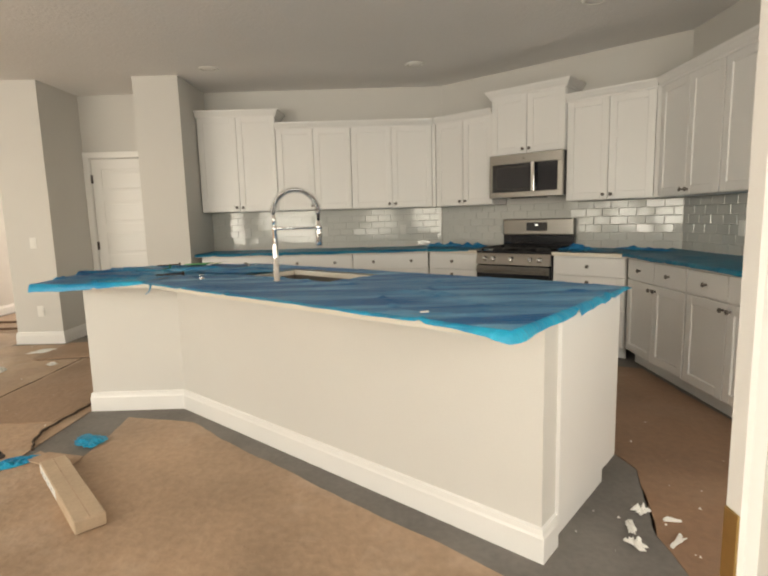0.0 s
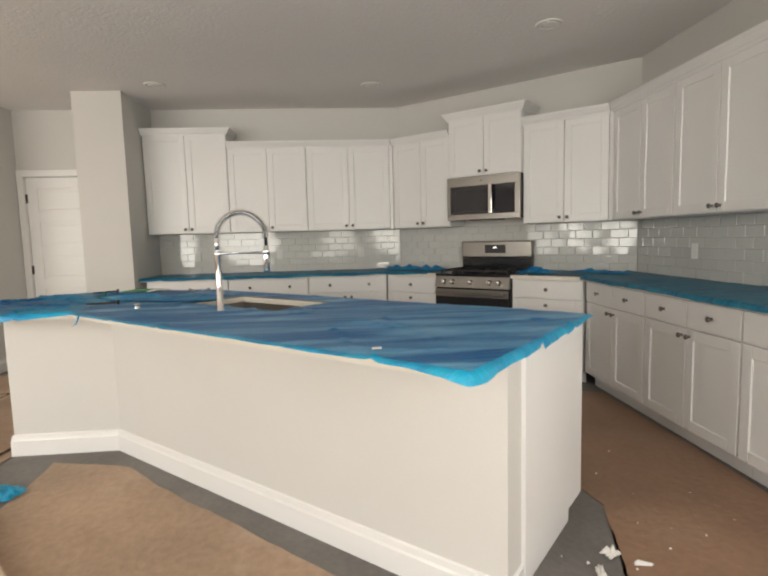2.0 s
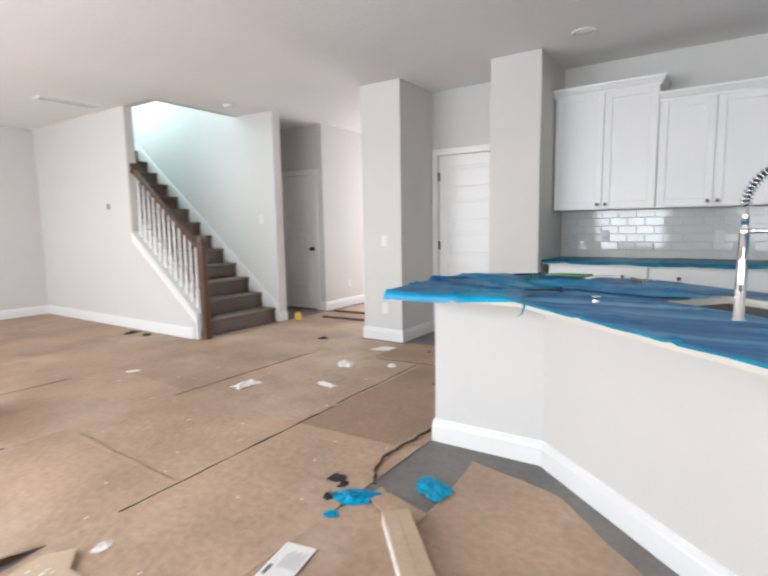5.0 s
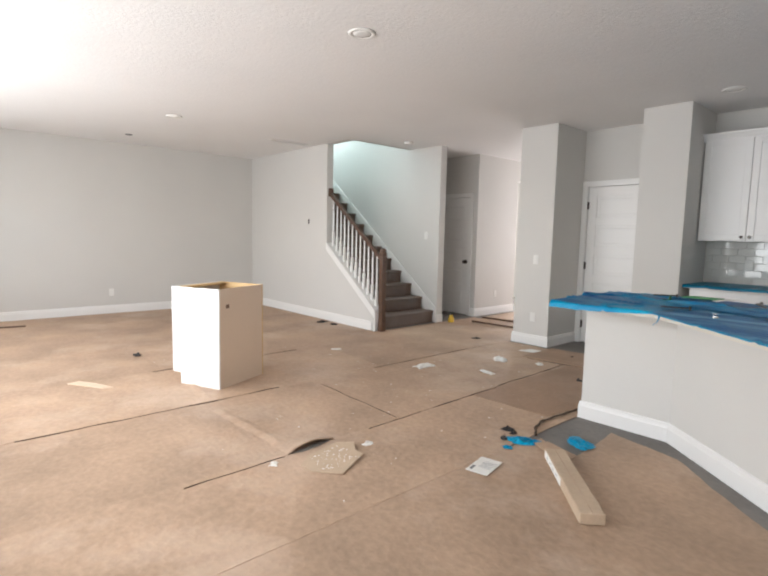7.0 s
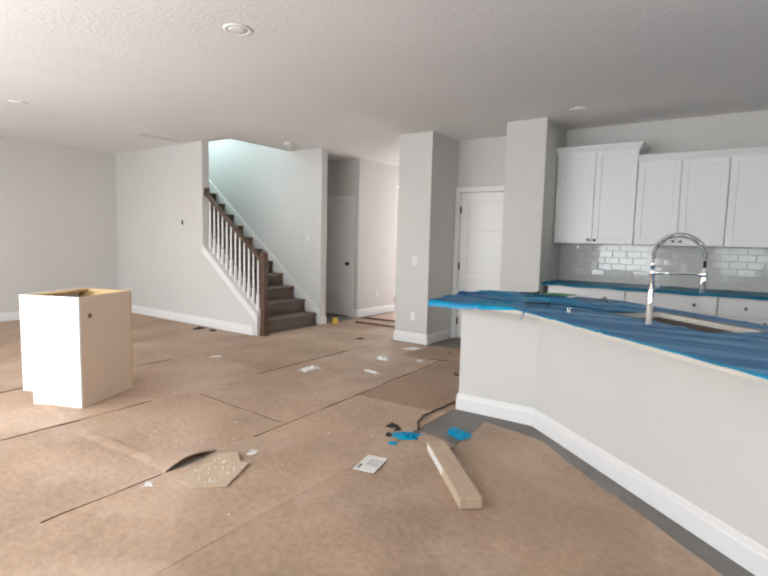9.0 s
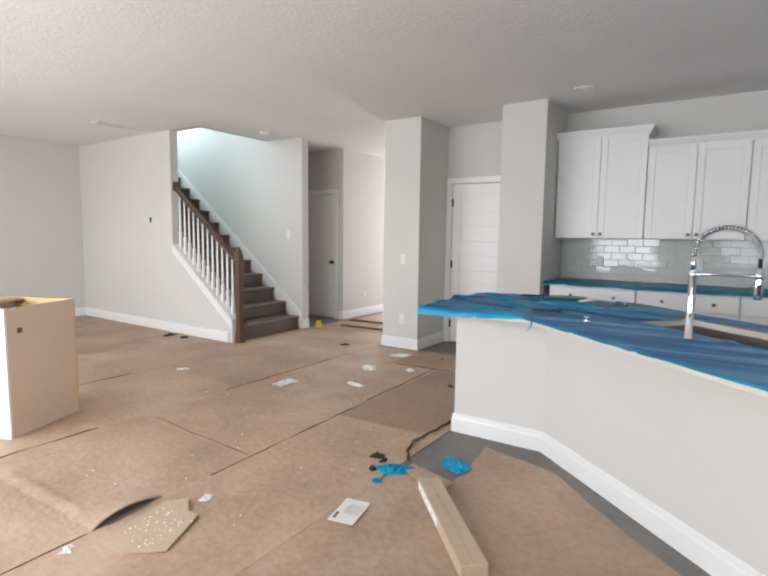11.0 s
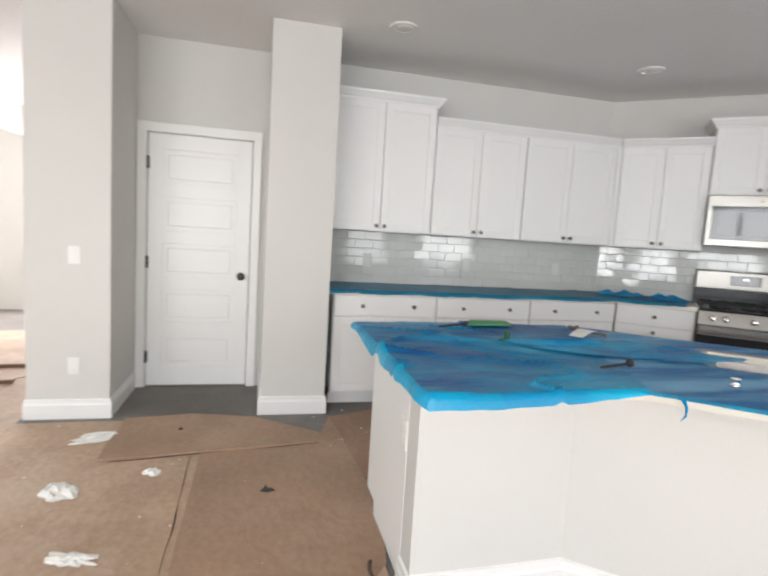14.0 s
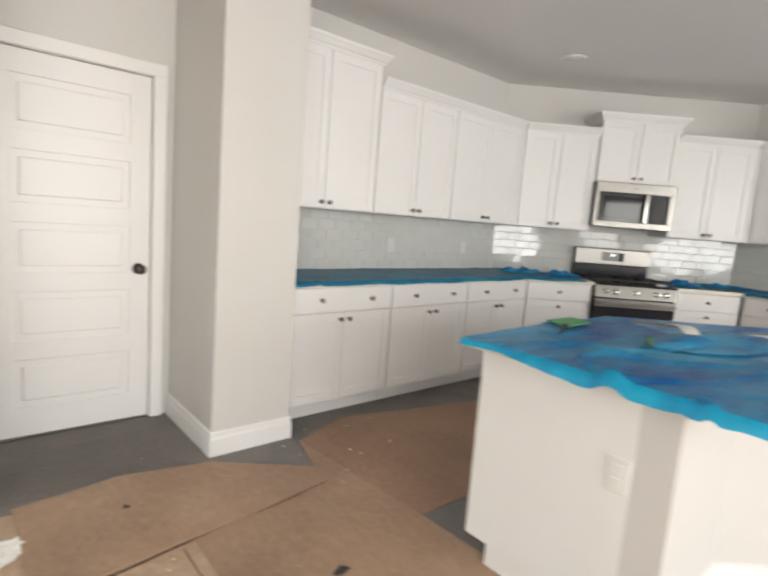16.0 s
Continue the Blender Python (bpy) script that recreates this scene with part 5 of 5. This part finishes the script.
sheet([(2.35, 4.2), (2.1, 3.3), (3.2, 2.05), (3.30, 1.55), (3.12, 1.05), (3.1, 0.60), (4.55, 0.42), (4.12, 0.95), (4.12, 3.2), (3.2, 3.7)], 0.001, "reddish brown floor paper in the aisle beside the range", 0.014, 0.1, 44, 0.003, KRAFT_RED)
sheet([(-3.1, 5.15), (-2.5, 5.20), (-2.2, 5.9), (-2.6, 7.6), (-3.5, 7.4), (-3.4, 5.9)], 0.006, "reddish floor paper curling in the hall", 0.03, 0.1, 45, 0.004)
for (a, b, seed) in (((-3.2, 5.30), (-2.35, 5.38), 1), ((-3.35, 5.75), (-2.3, 5.9), 2)):
    bm = bmesh.new()
    tube(bm, [Vector((a[0], a[1], 0.022)).lerp(Vector((b[0], b[1], 0.022)), k / 8) + Vector((0, 0.03 * noise.noise(Vector((k * 0.8, seed, 0))), 0)) for k in range(9)], 0.016, 8)
    tagged(part("paper_curl", bm, KRAFT_DARK, smooth=True), "curled edge of floor paper in the hall", "floor paper")

sheet([(-3.50, 3.50), (-3.14, 3.46), (-3.10, 5.72), (-3.50, 5.72)], 0.0015, "dusty floor paper before the stairs", 0.01, 0.1, 46)
# paper seams: raised strips whose dark colour stands for shadow in the gaps
for x0, y0_, x1, y1, w in ((-0.755, 1.10, -0.805, 2.65, 0.008), (-0.715, -0.20, -0.735, 0.42, 0.009), (-1.975, -0.8, -1.985, 1.1, 0.009), (-1.985, 2.2, -1.985, 3.7, 0.010), (-3.15, 0.4, -3.15, 2.0, 0.006), (-0.82, 2.7, -0.85, 3.9, 0.008), (-1.27, 3.87, -0.10, 4.02, 0.012), (-1.05, 4.10, -0.14, 4.14, 0.006), (-1.85, 1.45, -0.80, 1.41, 0.003)):
    a, b = Vector((x0, y0_)), Vector((x1, y1))
    n = Vector(((b - a).y, -(b - a).x)).normalized()
    k = int((b - a).length / 0.08)
    bm = bmesh.new()
    row = []
    for i in range(k + 1):
        p = a.lerp(b, i / k) + n * 0.012 * noise.noise(Vector((i * 0.35, x0 * 3, y0_)))
        ww = w * max(0.06, 0.35 + 1.7 * noise.noise(Vector((i * 0.23, 4 + x0, y0_)))) * (0.1 if i in (0, k) else 1)
        h = 0.011 + 0.006 * noise.noise(Vector((i * 0.3, 2, x0)))
        row.append([bm.verts.new((p.x + n.x * s * ww, p.y + n.y * s * ww, z)) for s, z in ((-1, 0.002), (-0.2, h), (1, 0.002))])
    for r0, r1 in zip(row, row[1:]):
        bm.faces.new((r0[0], r1[0], r1[1], r0[1]))
        bm.faces.new((r0[1], r1[1], r1[2], r0[2]))
    tagged(part("paper_edge", bm, GAP_SHADE), "raised strip coloured dark as shadow between two floor papers", "floor paper", "paper edges")

# fold ridges pressed into the papers
for a, b, w in (((-1.78, 0.455), (-0.80, 0.505), 0.035), ((-3.1, 0.62), (-2.02, 0.50), 0.03)):
    a, b = Vector(a), Vector(b)
    n = Vector(((b - a).y, -(b - a).x)).normalized()
    bm = bmesh.new()
    row = []
    for i in range(25):
        p = a.lerp(b, i / 24) + n * 0.02 * noise.noise(Vector((i * 0.3, a.x, 1)))
        k = math.sin(math.pi * i / 24) ** 0.5
        row.append([bm.verts.new((p.x + n.x * s * w, p.y + n.y * s * w, z)) for s, z in ((-1.6, 0.0066), (-0.5, 0.0068 + 0.005 * k), (0, 0.0068 + 0.010 * k), (0.6, 0.0068 + 0.004 * k), (1.6, 0.0066))])
    for r0, r1 in zip(row, row[1:]):
        for q in range(4):
            bm.faces.new((r0[q], r1[q], r1[q + 1], r0[q + 1]))
    tagged(part("paper_fold", bm, KRAFT, smooth=True), "raised fold pressed into the floor paper", "floor paper", "paper folds")

# lifted flap beside the spattered cardboard
bm = bmesh.new()
row = []
for i in range(13):
    u = i / 12
    y = 0.44 + 0.37 * u
    h = 0.048 * math.sin(math.pi * min(1, u * 1.05)) ** 0.8 * (1 - 0.35 * u)
    x = -0.737 - 0.03 * u
    row.append([bm.verts.new((x + o, y, z)) for o, z in ((-0.20, 0.0066), (-0.10, 0.008 + h * 0.25), (-0.03, 0.010 + h * 0.8), (0.0, 0.010 + h), (0.004, 0.007 + h), (-0.03, 0.007 + h * 0.75))])
for r0, r1 in zip(row, row[1:]):
    for q in range(5):
        bm.faces.new((r0[q], r1[q], r1[q + 1], r0[q + 1]))
tagged(part("paper_flap", bm, KRAFT, smooth=True), "lifted floor paper flap beside torn cardboard", "floor paper")
# dark patch laid on the paper as the shade under the lifted flap
tagged(part("slit", prism(bmesh.new(), [(-0.744, 0.45), (-0.720, 0.54), (-0.735, 0.68), (-0.768, 0.80), (-0.778, 0.65)], 0.006, 0.0078), CONC, ), "dark concrete-coloured patch for the shaded slot under the flap", "floor paper")

# torn rim round the bare patch by the island
bm = bmesh.new()
rim_pts = [(-0.025, 2.80), (-0.03, 2.60), (-0.035, 2.41), (-0.07, 2.24), (-0.03, 2.09), (0.03, 1.94), (0.075, 1.895)]
rim = []
for (ax, ay), (bx_, by_) in zip(rim_pts, rim_pts[1:]):
    for k in range(7):
        x, y = ax + (bx_ - ax) * k / 7, ay + (by_ - ay) * k / 7
        rim.append(Vector((x + 0.03 * noise.noise(Vector((x * 9, y * 9, 3))), y + 0.02 * noise.noise(Vector((x * 9, y * 9, 7))), 0.013 + 0.016 * abs(noise.noise(Vector((x * 6, y * 6, 0)))))))
tube(bm, rim, [0.006 + 0.009 * abs(noise.noise(Vector((v.x * 11, v.y * 11, 5)))) for v in rim], 7)
# the rim takes the same painted gap shadow
tagged(part("paper_edge", bm, GAP_SHADE, smooth=True), "torn curling paper rim beside bare concrete", "floor paper", "paper edges")

# ---- scraps on the floor ----


def scrap(name, x, y, pts, mat, label, turn=0, z=0.008, t=0.003, category="scrap", tilt=0):
    ob = part(name, prism(bmesh.new(), pts, 0, t, 0.001), mat, m=pose(x, y, z, tilt, 0, turn))
    return tagged(ob, label, category, "floor scraps")


card = scrap("cardboard_piece", -0.53, 0.64, [(-0.033, -0.215), (0.074, -0.21), (0.213, -0.094), (0.092, 0.153), (0.022, 0.145), (-0.085, 0.221), (-0.155, 0.127), (-0.12, -0.10)], CARD, "torn brown cardboard piece spattered with white", 0, 0.013, 0.006, "cardboard", 1.5)
random.seed(4)
for k in range(60):
    a, b = random.uniform(-0.11, 0.12), random.uniform(-0.15, 0.11)
    r = random.uniform(0.002, 0.006)
    part("paint_spot", prism(bmesh.new(), [(r * math.cos(q * 1.05) * random.uniform(0.6, 1.2), r * math.sin(q * 1.05)) for q in range(6)], 0, 0.0012), PAPER, card, m=pose(a, b, 0.0062))
man = scrap("instruction_leaflet", 0.125, 1.256, [(-0.067, -0.108), (0.067, -0.108), (0.067, 0.108), (-0.067, 0.108)], PAPER, "white printed leaflet lying on floor paper", 12, 0.010, 0.004, "leaflet")
for k in range(9):
    part("text_line", boxed(-0.0017, 0.0017, -0.045, 0.04 + 0.03 * ((k * 7) % 3) / 3, 0.0042, 0.0047), GREY_TEXT, man, m=pose(-0.02 + k * 0.009, 0.01, 0))
part("picture", boxed(-0.055, -0.038, -0.085, -0.03, 0.0042, 0.0048), INK, man, "dark printed picture")
# long carton
cb = thing("long_carton", pose(0.508, 1.505, 0.006, 0, 0, -46.6), "long narrow cardboard carton with a white label", "carton")
part("carton", boxed(-0.27, 0.48, -0.06, 0.06, 0, 0.058, bevel=0.004), CARD, cb)
part("label", boxed(-0.25, 0.12, -0.0612, -0.0598, 0.008, 0.052), PAPER, cb, "white paper label")
for k in range(4):
    part("text_bar", boxed(-0.20 + k * 0.07, -0.17 + k * 0.07, -0.0618, -0.0611, 0.022, 0.034), GREY_TEXT, cb)
part("flap_edge", boxed(-0.268, 0.478, -0.002, 0.002, 0.058, 0.0592), KRAFT, cb, "taped seam along the top")
scrap("cardboard_flap", 0.28, 1.78, [(-0.16, -0.05), (0.16, -0.07), (0.12, 0.07), (-0.12, 0.05)], KRAFT, "bent cardboard flap beside the carton", -20, 0.014, 0.004, "cardboard", 4)
rumpled("film_scrap", 0.06, 1.78, 0.006, 0.095, 0.06, 0.03, 31, FILM_EDGE, "scrap of bright blue film on the floor", "plastic film", 30)
rumpled("film_scrap", 0.33, 2.02, 0.012, 0.10, 0.065, 0.03, 34, FILM_EDGE, "scrap of bright blue film beside the island", "plastic film", -35)
rumpled("film_scrap", 0.05, 1.60, 0.008, 0.03, 0.025, 0.01, 36, FILM_EDGE, "tiny scrap of blue film", "plastic film", 10)
for x, y, lx, ly, h, s, lab in ((-1.72, 2.66, 0.10, 0.055, 0.05, 51, "crumpled white paper wad"), (-1.40, 3.56, 0.085, 0.06, 0.05, 52, "crumpled white paper wad"), (-1.17, 3.00, 0.075, 0.035, 0.02, 53, "torn white paper scrap"), (-1.38, 4.24, 0.14, 0.06, 0.02, 54, "flat torn paper strip"),
                               (-2.90, 2.40, 0.05, 0.03, 0.015, 55, "small white paper scrap"), (-0.56, 0.93, 0.035, 0.02, 0.02, 56, "small white plaster scrap"), (-0.68, 0.31, 0.03, 0.02, 0.015, 57, "small white plaster scrap"), (-1.02, 3.72, 0.04, 0.03, 0.03, 58, "small cream paper scrap")):
    ob = rumpled("paper_scrap", x, y, 0.006, lx, ly, h, s, PAPER, lab, "paper", s * 37 % 180, True)
    tagged(ob, group="floor scraps")
for x, y, lx, ly, s in ((-3.94, 0.49, 0.06, 0.035, 61), (-2.31, 4.28, 0.055, 0.025, 62), (-4.55, 3.33, 0.10, 0.05, 63), (-4.28, 3.36, 0.07, 0.05, 64), (-0.13, 1.86, 0.04, 0.03, 65), (-0.06, 1.83, 0.03, 0.015, 66), (-0.05, 1.70, 0.025, 0.02, 67), (-0.42, 3.45, 0.03, 0.016, 68), (-0.95, 4.30, 0.03, 0.015, 69)):
    ob = rumpled("dark_scrap", x, y, 0.007, lx, ly, 0.03, s, DARK, "dark torn shred on the floor paper", "scrap", s * 53 % 180)
    tagged(ob, group="floor scraps")
for x, y, lx, ly, s in ((3.14, 1.22, 0.03, 0.022, 81), (3.04, 1.10, 0.04, 0.014, 82), (3.01, 1.00, 0.035, 0.018, 83), (3.22, 1.14, 0.03, 0.008, 84), (3.17, 1.0, 0.04, 0.009, 85)):
    ob = rumpled("plaster_scrap", x, y, 0.006, lx, ly, 0.03, s, PAPER, "broken white plaster scrap beside the island", "scrap", s * 47 % 180, True)
    tagged(ob, group="floor scraps")
scrap("wood_offcut", -3.03, -0.16, [(-0.20, -0.03), (0.18, -0.04), (0.24, 0.0), (0.02, 0.05), (-0.16, 0.06)], BOX_WHITE, "flat pale wood offcut on the floor", 35, 0.006, 0.01)
bm = bmesh.new()
lathe(bm, [(0.045, 0.0), (0.045, 0.07), (0.03, 0.085), (0.03, 0.11)], Matrix(), 18)
tin = part("paint_tin", bm, YELLOW, m=pose(-3.40, 5.02, 0.006))
tagged(tin, "small yellow can beside the wall end", "can")
bm = bmesh.new()
lathe(bm, [(0.031, 0.111), (0.031, 0.13), (0.01, 0.133)], Matrix(), 16)
part("lid", bm, DARK, tin, "black lid")
part("cardboard_strip", boxed(-0.4, 0.4, -0.03, 0.03, 0, 0.012, bevel=0.002), KRAFT_DARK, m=pose(-6.6, -0.6, 0.008, 0, 0, 80))
tagged(bpy.data.objects["cardboard_strip"], "dark cardboard strip along the living room wall", "cardboard")
# crumbs of drywall and plaster
random.seed(11)
bm = bmesh.new()
spots = [(-1.5, 2.3), (-2.4, 1.9), (-1.0, 1.0), (-0.5, 1.6), (-1.2, 4.1), (-0.4, 4.2), (0.3, 4.3), (-2.0, 3.2), (-3.3, 1.2), (3.5, 1.3), (3.4, 0.9), (-0.6, 2.8)]
for cx, cy in spots:
    for _ in range(14):
        x, y, r = cx + random.gauss(0, 0.42), cy + random.gauss(0, 0.35), random.uniform(0.002, 0.009)
        if -0.1 < x < 2.6 and 0.6 < y < 3.6:
            continue
        a = random.uniform(0, 3)
        v = [bm.verts.new((x + r * math.cos(a + q * 2.09), y + r * math.sin(a + q * 2.09), 0.0065)) for q in range(3)] + [bm.verts.new((x, y, 0.0075 + r * 0.7))]
        for f in ((0, 1, 3), (1, 2, 3), (2, 0, 3), (0, 2, 1)):
            bm.faces.new([v[i] for i in f])
tagged(part("plaster_crumbs", bm, PAPER), "white plaster crumbs scattered on the floor paper", "crumbs", kind="stuff")

# ---- tiles, last ----
random.seed(2)
tiles(bpy.data.objects["wall_north"], (0.0, AY), 0, 2.74)
tiles(bpy.data.objects["wall_slanted"], (W0.x, W0.y), DEG_B, (W1 - W0).length)
tiles(bpy.data.objects["wall_east"], (CX, 3.705), -90, 2.80)
